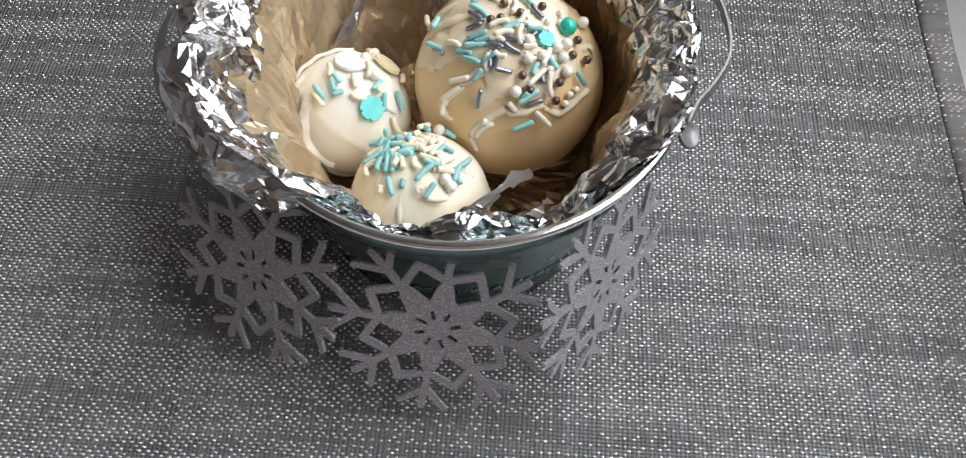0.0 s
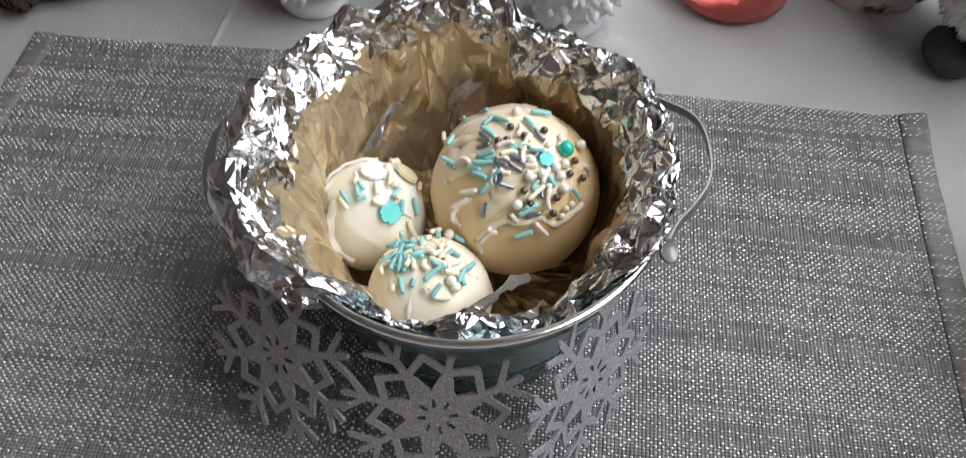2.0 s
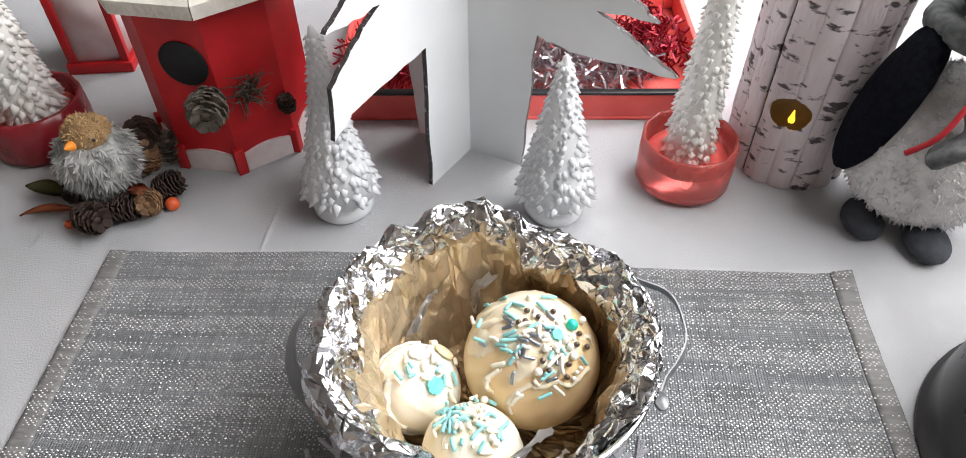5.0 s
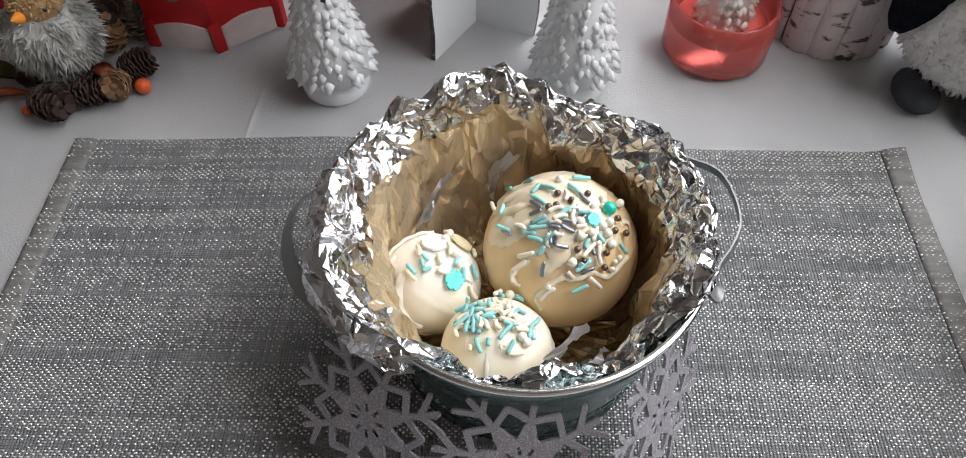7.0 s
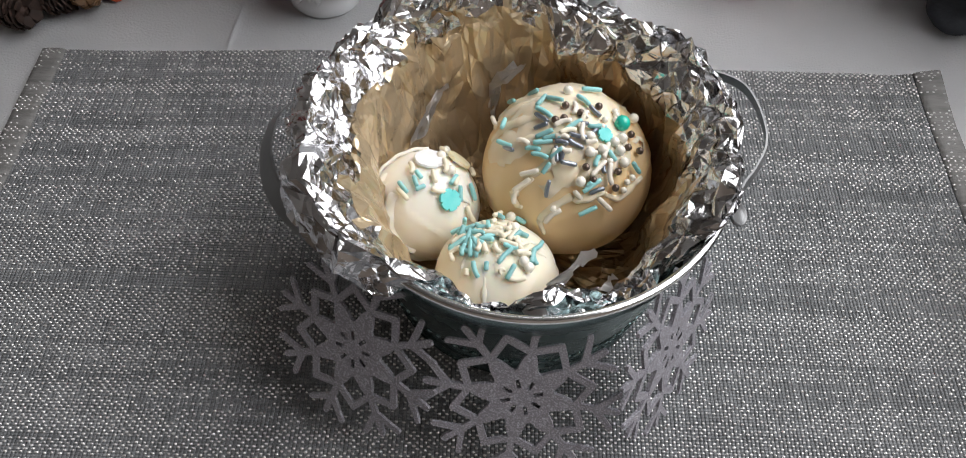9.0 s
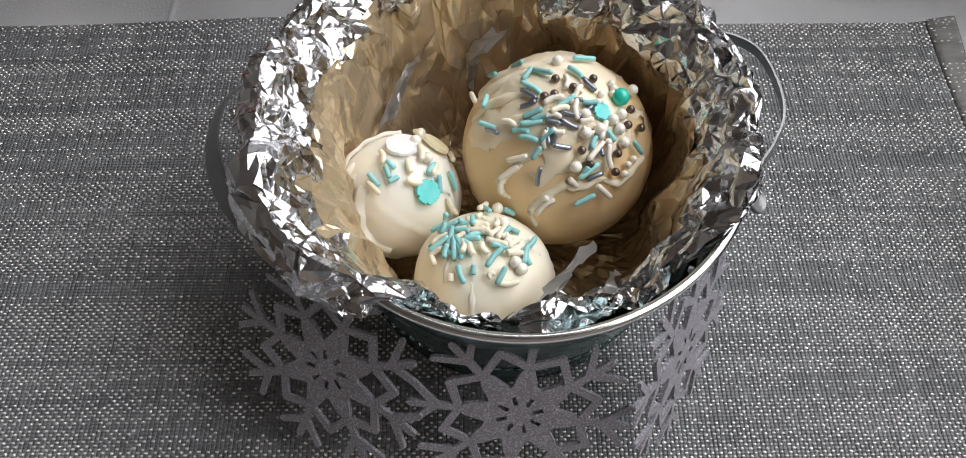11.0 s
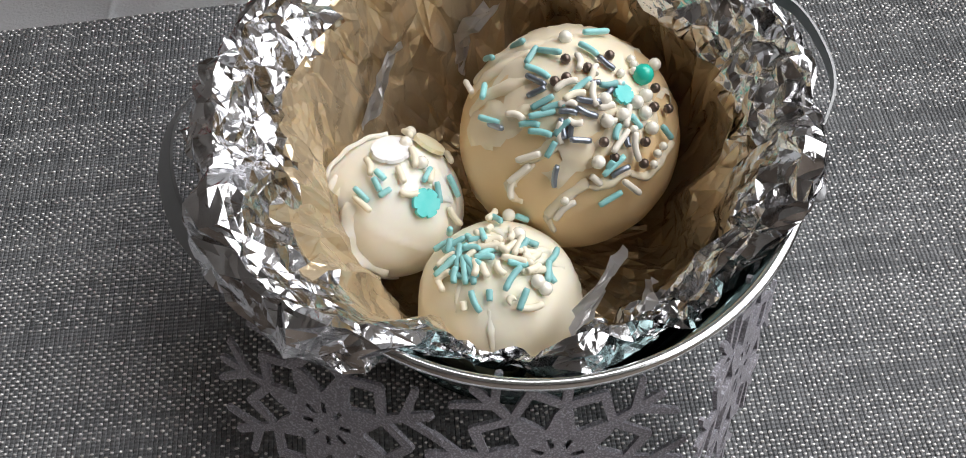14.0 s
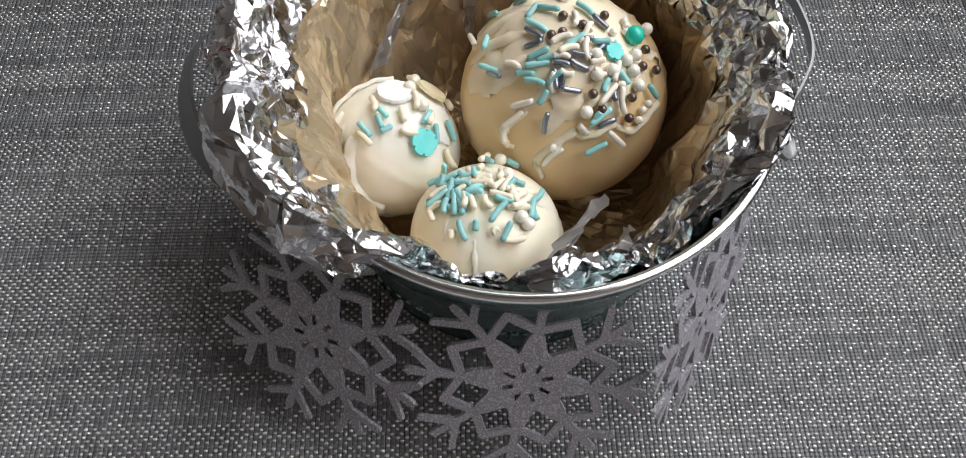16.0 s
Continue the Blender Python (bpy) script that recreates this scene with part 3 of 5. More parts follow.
def facet_field(rng, around, cell_v, height, warp, skew=0.0):
    """Random heights on a net of flat triangles, closed round the tin: facets with sharp creases."""
    rows = 60
    h = rng.uniform(-1, 1, (rows, around))
    diag = rng.random((rows, around)) < 0.5
    ph = rng.uniform(0, 6.28, 6)

    def field(turn, v):
        x = turn * around + skew * v / cell_v + warp * (0.55 * np.sin(5 * 6.2832 * turn + v / cell_v * 0.9 + ph[0]) + 0.4 * np.sin(11 * 6.2832 * turn - v / cell_v * 1.7 + ph[1]) + 0.3 * np.sin(v / cell_v * 2.6 + ph[4]))
        y = v / cell_v + 20 + warp * (0.5 * np.sin(7 * 6.2832 * turn + ph[2]) + 0.4 * np.sin(17 * 6.2832 * turn + v / cell_v * 1.3 + ph[3]))
        i, q = np.floor(x).astype(int), np.floor(y).astype(int) % rows
        fx, fy = x - np.floor(x), y - np.floor(y)
        a, b, c, d = h[q, i % around], h[q, (i + 1) % around], h[(q + 1) % rows, i % around], h[(q + 1) % rows, (i + 1) % around]
        one = np.where(fx + fy < 1, a + (b - a) * fx + (c - a) * fy, d + (c - d) * (1 - fx) + (b - d) * (1 - fy))
        two = np.where(fx > fy, a + (b - a) * fx + (d - b) * fy, a + (c - a) * fy + (d - c) * fx)
        return height * np.where(diag[q, i % around], one, two)
    return field


def foil():
    tab = np.array(LIP + LIP_2)
    rng = np.random.default_rng(11)
    n = 104
    th = np.linspace(-180, 180, n, endpoint=False)
    col = {c: np.interp(th, tab[:, 0], tab[:, c]) for c in (1, 2, 3, 4)}
    ragged = np.array([noise.noise((math.cos(radians(a)) * 7, math.sin(radians(a)) * 7, 1.5)) + 0.25 * noise.noise((math.cos(radians(a)) * 21, math.sin(radians(a)) * 21, 4.5)) for a in th])
    ragged2 = np.array([noise.noise((math.cos(radians(a)) * 12, math.sin(radians(a)) * 12, 8.5)) for a in th])
    rl, hl = col[1] + 0.0016 * ragged2, col[2] + 0.0032 * ragged * np.where((th > -122) & (th < -35), 0.4, 1.0)
    jag, jag2 = (facet_field(rng, m, 0.01, 1.0, 0.7)((th + 180) / 360, 0 * th) for m in (38, 64))
    calm = np.where((th > -122) & (th < -35), 0.4, 1.0)
    hl, rl = hl + 0.0010 * jag * calm, rl + 0.0003 * jag2
    ro, ho = col[3] + 0.0015 * ragged + 0.0004 * jag, col[4] + 0.0030 * ragged2 + 0.0010 * jag * calm
    front = np.clip((0.066 - col[1]) / 0.006, 0, 1) * (th < -20) * (th > -122)
    # profile points of every section, from the floor's middle to the outer edge
    pr = np.stack([np.zeros(n), 0.030 + 0 * th, 0.046 + 0 * th, 0.0490 + 0 * th, 0.0510 + (col[1] - 0.0640) * 0.25 + 0.001 * front, col[1] - 0.0115 + 0.008 * front, rl - 0.0030 + 0.0018 * front, rl, rl + 0.0028 * (1 - 0.8 * front), ro], 0)
    pz = np.stack([0.0085 + 0 * th, 0.0095 + 0 * th, 0.0140 + 0 * th, 0.0270 + 0 * th, 0.0480 - 0.004 * front, col[2] - 0.0150 + 0.006 * front, hl - 0.0042 + 0.002 * front, hl, hl - 0.0035 + 0.002 * front, ho], 0)
    s_in = np.array([0, 0.25, 0.36, 0.46, 0.64, 0.78, 0.86, 0.90, 0.94, 1.0])
    s = np.concatenate([np.linspace(0.04, 0.33, 6), np.linspace(0.38, 0.71, 7), np.linspace(0.745, 1, 12)])
    rows_n = len(s)
    R = np.empty((rows_n, n))
    Z = np.empty((rows_n, n))
    for k in range(n):
        R[:, k], Z[:, k] = np.interp(s, s_in, pr[:, k]), np.interp(s, s_in, pz[:, k])
    for _ in range(1):
        for A in (R, Z):
            A[1:-1] = 0.25 * A[:-2] + 0.5 * A[1:-1] + 0.25 * A[2:]
    T = np.radians(np.broadcast_to(th, R.shape))
    P = np.stack([R * np.cos(T), R * np.sin(T), Z], -1)
    du = np.roll(P, -1, 1) - np.roll(P, 1, 1)
    dv = np.gradient(P, axis=0)
    N = np.cross(dv, du)
    N /= np.linalg.norm(N, axis=-1, keepdims=True) + 1e-12
    S = np.broadcast_to(s[:, None], R.shape)
    turn, V = (T + math.pi) / (2 * math.pi), S * 0.130
    lip = np.clip((S - 0.78) / 0.08, 0, 1)
    wall = np.clip((S - 0.30) / 0.10, 0, 1) * (1 - lip)
    floor_w = 1 - np.clip((S - 0.30) / 0.10, 0, 1)
    # every cell of the net is two flat facets: its corners slide along the sheet and stand in or out of it
    fine = np.clip((np.cos(T + 0.45) + 0.80) / 0.6, 0, 1)
    slide = np.where(S > 0.72, 0.40, 0.36)
    P = P + 0.5 * (slide * rng.uniform(-1, 1, R.shape))[..., None] * du + (slide * rng.uniform(-1, 1, R.shape) * (S < 0.985))[..., None] * dv
    flats = facet_field(rng, 15, 0.024, 0.0048, 0.8, 0.5)(turn, V) + facet_field(rng, 29, 0.014, 0.0022, 0.9, -0.6)(turn, V)
    crumple = facet_field(rng, 26, 0.013, 0.0034, 0.8, 0.5)(turn, V)
    pleats = facet_field(rng, 19, 0.044, 0.0068, 0.5, 0.4)(turn, V) + facet_field(rng, 33, 0.026, 0.0042, 0.7, -0.5)(turn, V)
    D = (wall * (pleats * (0.45 + 0.55 * np.clip((S - 0.45) / 0.2, 0, 1)) + 0.0005 * rng.uniform(-1, 1, R.shape))
         + lip * (fine * crumple + (1 - fine) * flats + (0.0009 + 0.0010 * fine) * rng.uniform(-1, 1, R.shape))
         + floor_w * (facet_field(rng, 12, 0.011, 0.0040, 0.5)(turn, V) + 0.0018 * rng.uniform(-1, 1, R.shape)))
    D = D + 0.0016 * np.clip((S - 0.88) / 0.07, 0, 1) * np.clip((-0.5 - T) / 0.3, 0, 1)
    P = P + N * D[..., None]
    # the balls press the foil outwards, and the floor of it down
    U = np.stack([np.cos(T), np.sin(T)], -1)
    for (bx, by, bz), br in ((BIG_C, 0.0330), (IVORY_C, 0.0217), (CREAM_C, 0.0231)):
        c = np.array((bx - TX, by - TY))
        dz = P[..., 2] - bz
        flat = br ** 2 - dz ** 2
        along = U @ c
        reach = along ** 2 - c @ c + flat
        far = along + np.sqrt(np.maximum(reach, 0))
        r = np.hypot(P[..., 0], P[..., 1])
        near = along - np.sqrt(np.maximum(reach, 0))
        inside = (flat > 0) & (reach > 0) & (r < far) & (r > near)
        low = inside & (S < 0.36)
        gap = np.hypot(P[..., 0] - c[0], P[..., 1] - c[1])
        P[..., 2] = np.where(low, np.minimum(P[..., 2], bz - np.sqrt(np.maximum(br ** 2 - gap ** 2, 0))), P[..., 2])
        k = np.where(inside & ~low, far / np.maximum(r, 1e-4), 1.0)
        P[..., 0] *= k
        P[..., 1] *= k
    # keep clear of the tin's wall and rim
    r = np.hypot(P[..., 0], P[..., 1])
    inner = np.broadcast_to((rl < 0.0645), r.shape) & True
    wall_r = BASE_R + (RIM_R - BASE_R) * np.clip(P[..., 2], 0, RIM_Z) / RIM_Z - 0.0012
    hit_in = ((S < 0.86) | inner) & (P[..., 2] < 0.081) & (r > wall_r)
    hit_out = (S >= 0.90) & ~inner & (P[..., 2] < 0.0815) & (r < RIM_R + 0.0022)
    k = np.where(hit_in, wall_r / r, np.where(hit_out, (RIM_R + 0.0024) / r, 1.0))
    P[..., 0] *= k
    P[..., 1] *= k
    P[..., 2] = np.maximum(P[..., 2], 0.0055)
    verts = [Vector(p) for p in P.reshape(-1, 3)] + [Vector((0, 0, 0.0085))]
    edge = 0.775 - 0.055 * np.clip(np.cos(np.radians(th + 15)), 0, 1) - 0.12 * np.exp(-((th + 58) / 26) ** 2) + 0.04 * ragged + 0.03 * ragged2
    coarse = []
    for i in range(rows_n - 1):
        for q in range(n):
            a, b, c, d = i * n + q, i * n + (q + 1) % n, (i + 1) * n + (q + 1) % n, (i + 1) * n + q
            pair = [(a, b, c), (a, c, d)] if rng.random() < 0.5 else [(a, b, d), (b, c, d)]
            coarse += [(f, s[i] < edge[q], s[i]) for f in pair]
    last = len(verts) - 1
    coarse += [((last, (q + 1) % n, q), True, 0.0) for q in range(n)]
    # each facet is creased once more, shallowly
    faces, is_tan, middles = [], [], {}

    def middle(a, b, amount):
        key = (min(a, b), max(a, b))
        if key not in middles:
            middles[key] = len(verts)
            verts.append((verts[a] + verts[b]) / 2 + amount * Vector(rng.normal(0, 1, 3)))
        return middles[key]

    for (a, b, c), inside, at_s in coarse:
        amount = 0.00012 if at_s < 0.72 else 0.00026
        x, y, z = middle(a, b, amount), middle(b, c, amount), middle(c, a, amount)
        faces += [(a, x, z), (x, b, y), (z, y, c), (x, y, z)]
        is_tan += [inside] * 4
    ob = thing("foil_liner", (TX, TY, 0.0005), "crumpled shiny aluminium foil lining the tin and its rim", "foil")
    for name, mat, inside, label in (("lining", FOIL_TAN, True, "tan-tinged crinkled inner face"), ("folded_edge", FOIL, False, "bright silver crumpled edge")):
        chosen = [fc for fc, k in zip(faces, is_tan) if k == inside]
        used = sorted({v for fc in chosen for v in fc})
        at = {v: k for k, v in enumerate(used)}
        me = bpy.data.meshes.new(name)
        me.from_pydata([verts[v] for v in used], [], [tuple(at[v] for v in fc) for fc in chosen])
        me.materials.append(mat)
        bm = bmesh.new()
        bm.from_mesh(me)
        bmesh.ops.recalc_face_normals(bm, faces=bm.faces)
        for e in bm.edges:
            e.smooth = e.calc_face_angle(0.0) < radians(7 if inside else 16)
        for f in bm.faces:
            f.smooth = True
        bm.to_mesh(me)
        bm.free()
        piece = new(name, me)
        piece.parent = ob
        tagged(piece, label)
    # loose tongues of foil that stand away from the wall
    for spine, across, w0, w1, seed in (
            (((-0.0136, 0.0470, 0.034), (-0.0127, 0.0462, 0.045), (-0.0112, 0.0462, 0.0545), (-0.0030, 0.0470, 0.0627)), (0.85, 0.1, -0.45), 0.0020, 0.0030, 5),
            (((-0.0327, 0.0403, 0.058), (-0.0378, 0.0333, 0.0525), (-0.0425, 0.0235, 0.045)), (0.76, 0.55, 0.15), 0.0024, 0.0042, 6),
            (((0.0060, -0.0545, 0.061), (0.0105, -0.0460, 0.0605), (0.0165, -0.0365, 0.058), (0.0225, -0.0275, 0.050)), (0.72, 0.50, -0.35), 0.0050, 0.0034, 8),
            (((0.0200, -0.0530, 0.058), (0.0245, -0.0440, 0.055), (0.0290, -0.0350, 0.046)), (0.70, 0.55, 0.30), 0.0036, 0.0022, 9)):
        rng_f = np.random.default_rng(seed)
        path = smooth_path([Vector(p) for p in spine], 4)
        side = Vector(across).normalized()
        bm = bmesh.new()
        grid = []
        for a, p in enumerate(path):
            t = a / (len(path) - 1)
            w = (w0 + (w1 - w0) * t) * rng_f.uniform(0.85, 1.15)
            d = (path[min(a + 1, len(path) - 1)] - path[max(a - 1, 0)]).normalized()
            nrm = side.cross(d).normalized()
            grid.append([bm.verts.new(p + side * w * q + nrm * (0.0011 * rng_f.normal() - 0.0016 * q * q)) for q in (-1, -0.45, 0.1, 0.6, 1)])
        for a, b in zip(grid, grid[1:]):
            for q in range(4):
                bm.faces.new((a[q], b[q], b[q + 1]))
                bm.faces.new((a[q], b[q + 1], a[q + 1]))
        bmesh.ops.solidify(bm, geom=bm.faces[:], thickness=0.0002)
        part("tongue", bm, FOIL_LIT, ob, "loose tongue of foil with brightness put into its colour", smooth=False)
    return ob


foil()

# ---- hot chocolate bombs ----


def on_sphere(lat, lon, heading, r):
    """A pose on a ball: z outwards, x along the heading (0: eastwards)."""
    la, lo, h = radians(lat), radians(lon), radians(heading)
    out = Vector((math.cos(la) * math.cos(lo), math.cos(la) * math.sin(lo), math.sin(la)))
    east = Vector((-math.sin(lo), math.cos(lo), 0))
    north = out.cross(east)
    x = east * math.cos(h) + north * math.sin(h)
    y = out.cross(x)
    m = Matrix((x, y, out)).transposed().to_4x4()
    return Matrix.Translation(out * r) @ m


def stick_mesh(name, mat, length, radius, bend):
    pts = []
    for k in range(9):
        t = k / 8
        pts.append(((t - 0.5) * length, bend * math.sin(math.pi * t), 0))
    cap = [0.78, 1, 1, 1, 1, 1, 1, 1, 0.78]
    return mesh_of(name, tube(pts, radius, 8, taper=lambda t: cap[round(t * 8)]), mat)


def ball_mesh(name, mat, r):
    bm = bmesh.new()
    bmesh.ops.create_icosphere(bm, subdivisions=2, radius=r)
    return mesh_of(name, bm, mat)


def flower_mesh(name, mat, r, h, petals=6, notch=0.20):
    bm = bmesh.new()
    n = 96
    for z, s, flip in ((0, 1, True), (h, 0.94, False)):
        ring = []
        for k in range(n):
            a = 2 * math.pi * k / n
            q = r * s * (1 - notch * math.exp(-((((math.degrees(a) * petals / 360) % 1) - 0.5) / 0.085) ** 2))
            ring.append(bm.verts.new((q * math.cos(a), q * math.sin(a), z)))
        bm.faces.new(ring[::-1] if flip else ring)
        if flip:
            low = ring
    for k in range(n):
        j = (k + 1) % n
        bm.faces.new((low[k], low[j], ring[j], ring[k]))
    return mesh_of(name, bm, mat, smooth=False)


STICKS = {"t": [stick_mesh("sprinkle", TEAL, 0.0064, 0.00088, b) for b in (0, 0.0004)],
          "s": [stick_mesh("sprinkle", SILV, 0.0064, 0.00082, b) for b in (0, 0.0003)],
          "l": [stick_mesh("sprinkle", WHITE_S, 0.0064, 0.00092, b) for b in (0, 0.0008)],
          "c": [stick_mesh("sprinkle", CREAM_S, 0.0064, 0.00094, b) for b in (0, 0.0007)]}
BALLS = {"p": ball_mesh("pearl", PEARL, 0.0019), "b": ball_mesh("bronze_pearl", BRONZE, 0.0014), "q": ball_mesh("small_pearl", PEARL, 0.0012)}


def shell(r, rough, seam_tilt, tip=0.0, seed=0.0):
    """Two moulded halves joined by a thin raised seam."""
    bm = bmesh.new()
    bmesh.ops.create_icosphere(bm, subdivisions=5, radius=r)
    turn = Euler((radians(seam_tilt[0]), radians(seam_tilt[1]), 0)).to_matrix()
    for v in bm.verts:
        d = v.co.normalized()
        h = (turn @ d).z
        v.co = d * r * (1 + rough * noise.noise(d * 3.1 + Vector((seed, 0, 0))) + 0.4 * rough * noise.noise(d * 9 + Vector((0, seed, 0)))
                        + 0.022 * math.exp(-(h / 0.025) ** 2) + tip * max(0, d.z) ** 6)
    return bm


def drizzle(parent, mat, r, strands, seed, width=0.0010):
    """Strands of piped cream over the top of a ball of radius r: (lat, lon) points a strand."""
    rng = np.random.default_rng(seed)
    for strand in strands:
        bm = bmesh.new()
        ctrl = [on_sphere(la, lo, 0, r).translation for la, lo in strand]
        pts = smooth_path(ctrl, 7)
        pts = [p.normalized() * (r + 0.0001 + 0.0003 * noise.noise(p * 200)) for p in pts]
        f = rng.uniform(0.85, 1.2)
        tube(pts, width * f, 7, bm, taper=lambda t: 0.55 + 0.6 * math.sin(math.pi * min(1, t * 0.9 + 0.08)) + 0.12 * math.sin(21 * t), flat=0.6)
        part("icing_strand", bm, mat, parent)


def scatter(parent, r, kinds, seed, lat, lon, count):
    """Loose sugar sticks spread within a patch of the ball."""
    rng = np.random.default_rng(seed)
    for k in range(count):
        kind = kinds[int(rng.integers(len(kinds)))]
        put(parent, r, kind, rng.uniform(*lat), rng.uniform(*lon), rng.uniform(0, 180), rng)


def put(parent, r, kind, lat, lon, heading, rng, length=0.0):
    if kind in STICKS:
        m = on_sphere(lat, lon, heading, r + 0.0006 + rng.uniform(0, 0.0008)) @ pose(0, 0, 0, 0, rng.normal(0, 7), 0)
        m = m @ Matrix.Diagonal((length / 6.4 if length else rng.uniform(0.8, 1.12), 1, 1, 1))
        shared("sprinkle", STICKS[kind][int(rng.integers(2))], m, parent)
    else:
        shared("pearl", BALLS[kind], on_sphere(lat, lon, 0, r + 0.0008), parent)


# sugar sticks: latitude, longitude, heading in degrees, length in millimetres
BIG_TEAL = [(52, 133, 95, 6.5), (38, 145, 71, 7.4), (43, 173, 7, 6.1), (43, -165, 39, 6.1), (66, 147, 176, 5.8), (73, 135, 99, 7.3),
            (64, 64, 34, 7.4), (79, 63, 156, 6.3), (71, 173, 56, 7.4), (67, -144, 70, 6.5), (63, -136, 48, 6.9), (56, -140, 36, 5.4),
            (80, -99, 42, 7.4), (76, -40, 136, 4.8), (51, -117, 78, 4.6), (61, -113, 60, 5.5), (44, -76, 26, 7.4), (44, -78, 56, 3.4),
            (29, -80, 21, 6.9), (40, -33, 92, 5.1), (56, -48, 95, 4.4), (57, -66, 44, 4.2)]
BIG_SILVER = [(44, -159, 34, 5.6), (70, -173, 40, 6.2), (68, -159, 73, 5.3), (74, -86, 163, 6.2), (69, -90, 153, 6.1), (57, -97, 177, 5.7),
            (68, -112, 8, 4.8), (61, -106, 93, 4.4), (40, -110, 93, 6.2), (40, -72, 9, 5.4), (51, -62, 75, 2.7), (81, -61, 140, 3.6),
            (78, 10, 36, 5.6)]
BIG_WHITE = [(29, 161, 39, 7.4), (79, -132, 56, 6.2), (71, -115, 16, 4.8), (59, -113, 105, 5.7), (69, -65, 165, 4.3), (64, -68, 136, 3.9),
            (53, -67, 28, 7.4), (47, -57, 70, 7.4), (31, -68, 124, 7.1), (35, -130, 65, 7.4), (39, -87, 133, 3.9), (83, -19, 9, 3.2),
            (65, -103, 173, 4.0), (87, 109, 66, 5.8), (54, -153, 30, 5.4), (44, -129, 43, 7.0), (26, -130, 108, 5.3), (24, -102, 51, 7.4)]
BIG_BRONZE = [(87, -7), (82, -148), (77, -157), (82, 135), (74, 26), (53, -10), (52, -26), (43, -18), (46, -50), (55, -79), (47, -74), (38, -57)]
BIG_PEARL = [(58, -22), (55, -36), (48, -40), (62, -54), (63, -71), (47, -85), (48, 14), (61, -34), (69, 99), (72, -62)]
BIG_SMALL = [(37, -40), (37, -46), (34, -51), (64, 8), (64, 15), (65, -1), (72, -9), (72, -27), (29, -103), (54, -53)]


def big_bomb():
    r = 0.0322
    ob = thing("chocolate_bomb", BIG_C, "large caramel chocolate ball with cream icing and teal sprinkles", "chocolate ball", "chocolate balls in the tin")
    part("shell", shell(r, 0.012, (24, 20), seed=2.0), TAN, ob, "smooth caramel-coloured shell")
    rng = np.random.default_rng(3)
    strands = [
        [(76, 179), (59, 176), (42, 174), (28, 177)],
        [(66, 99), (59, 129), (40, 143), (23, 152)],
        [(68, -144), (56, -157), (47, -161)],
        [(63, -107), (49, -122), (39, -134)],
        [(42, -126), (27, -133), (20, -129), (20, -124)],
        [(38, -91), (30, -102), (18, -110), (6, -106)],
        [(38, -65), (36, -83), (37, -93)],
        [(29, -28), (31, -43), (30, -56), (36, -65)],
        [(47, 76), (49, 94), (48, 116)],
        [(60, -49), (55, -74), (48, -86)],
        [(63, 138), (45, 155), (25, 162)],
    ]
    drizzle(ob, DRIZ, r - 0.0003, strands, 5, 0.0021)
    pool = on_sphere(33, -164, 0, 1.0).translation
    cap = bmesh.new()
    bmesh.ops.create_icosphere(cap, subdivisions=5, radius=1.0)
    dead = []
    for v in cap.verts:
        d = v.co.normalized()
        edge = 0.70 + 0.22 * noise.noise(d * 3.3) + 0.18 * noise.noise(d * 7) - 0.45 * max(0.0, 1 - (d - pool).length / 0.42)
        if d.z < edge - 0.06:
            dead.append(v)
        v.co = d * (r + 0.0009 * min(1, max(-0.6, (d.z - edge) * 18)) + 0.0003 * noise.noise(d * 14))
    bmesh.ops.delete(cap, geom=dead, context="VERTS")
    part("icing", cap, DRIZ, ob, "uneven cap of cream icing")
    for kind, rows in (("t", BIG_TEAL), ("s", BIG_SILVER), ("l", BIG_WHITE)):
        for la, lo, h, ln in rows:
            put(ob, r + 0.001, kind, la, lo, h, rng, ln)
    for kind, rows in (("b", BIG_BRONZE), ("p", BIG_PEARL), ("q", BIG_SMALL)):
        for la, lo in rows:
            put(ob, r + 0.001, kind, la, lo, 0, rng)
    scatter(ob, r + 0.001, "tslc", 21, (55, 84), (-130, -30), 9)
    shared("green_pearl", ball_mesh("green_pearl", GREEN, 0.0029), on_sphere(61, -4, 0, r + 0.0024), ob, "round emerald green sugar pearl")
    shared("sugar_flower", flower_mesh("sugar_flower", AQUA, 0.0028, 0.0009), on_sphere(68, -37, 0, r + 0.0015), ob)


WHITE_TEAL = [(66, -135, 172, 5.4), (84, -114, 156, 3.7), (77, -114, 134, 4.2), (72, -91, 31, 3.8), (34, -6, 46, 6.7), (47, -22, 38, 6.0),
            (59, -7, 159, 5.0)]
WHITE_CREAM = [(79, 167, 25, 5.7), (68, 23, 165, 6.4), (77, -25, 42, 5.1), (65, -47, 133, 5.4), (61, -126, 169, 6.6), (56, -7, 168, 5.7),
            (27, 27, 142, 7.4), (24, -28, 80, 6.8), (47, 66, 123, 7.4)]
WHITE_PEARL = [(31, 68), (62, 12), (60, 56)]


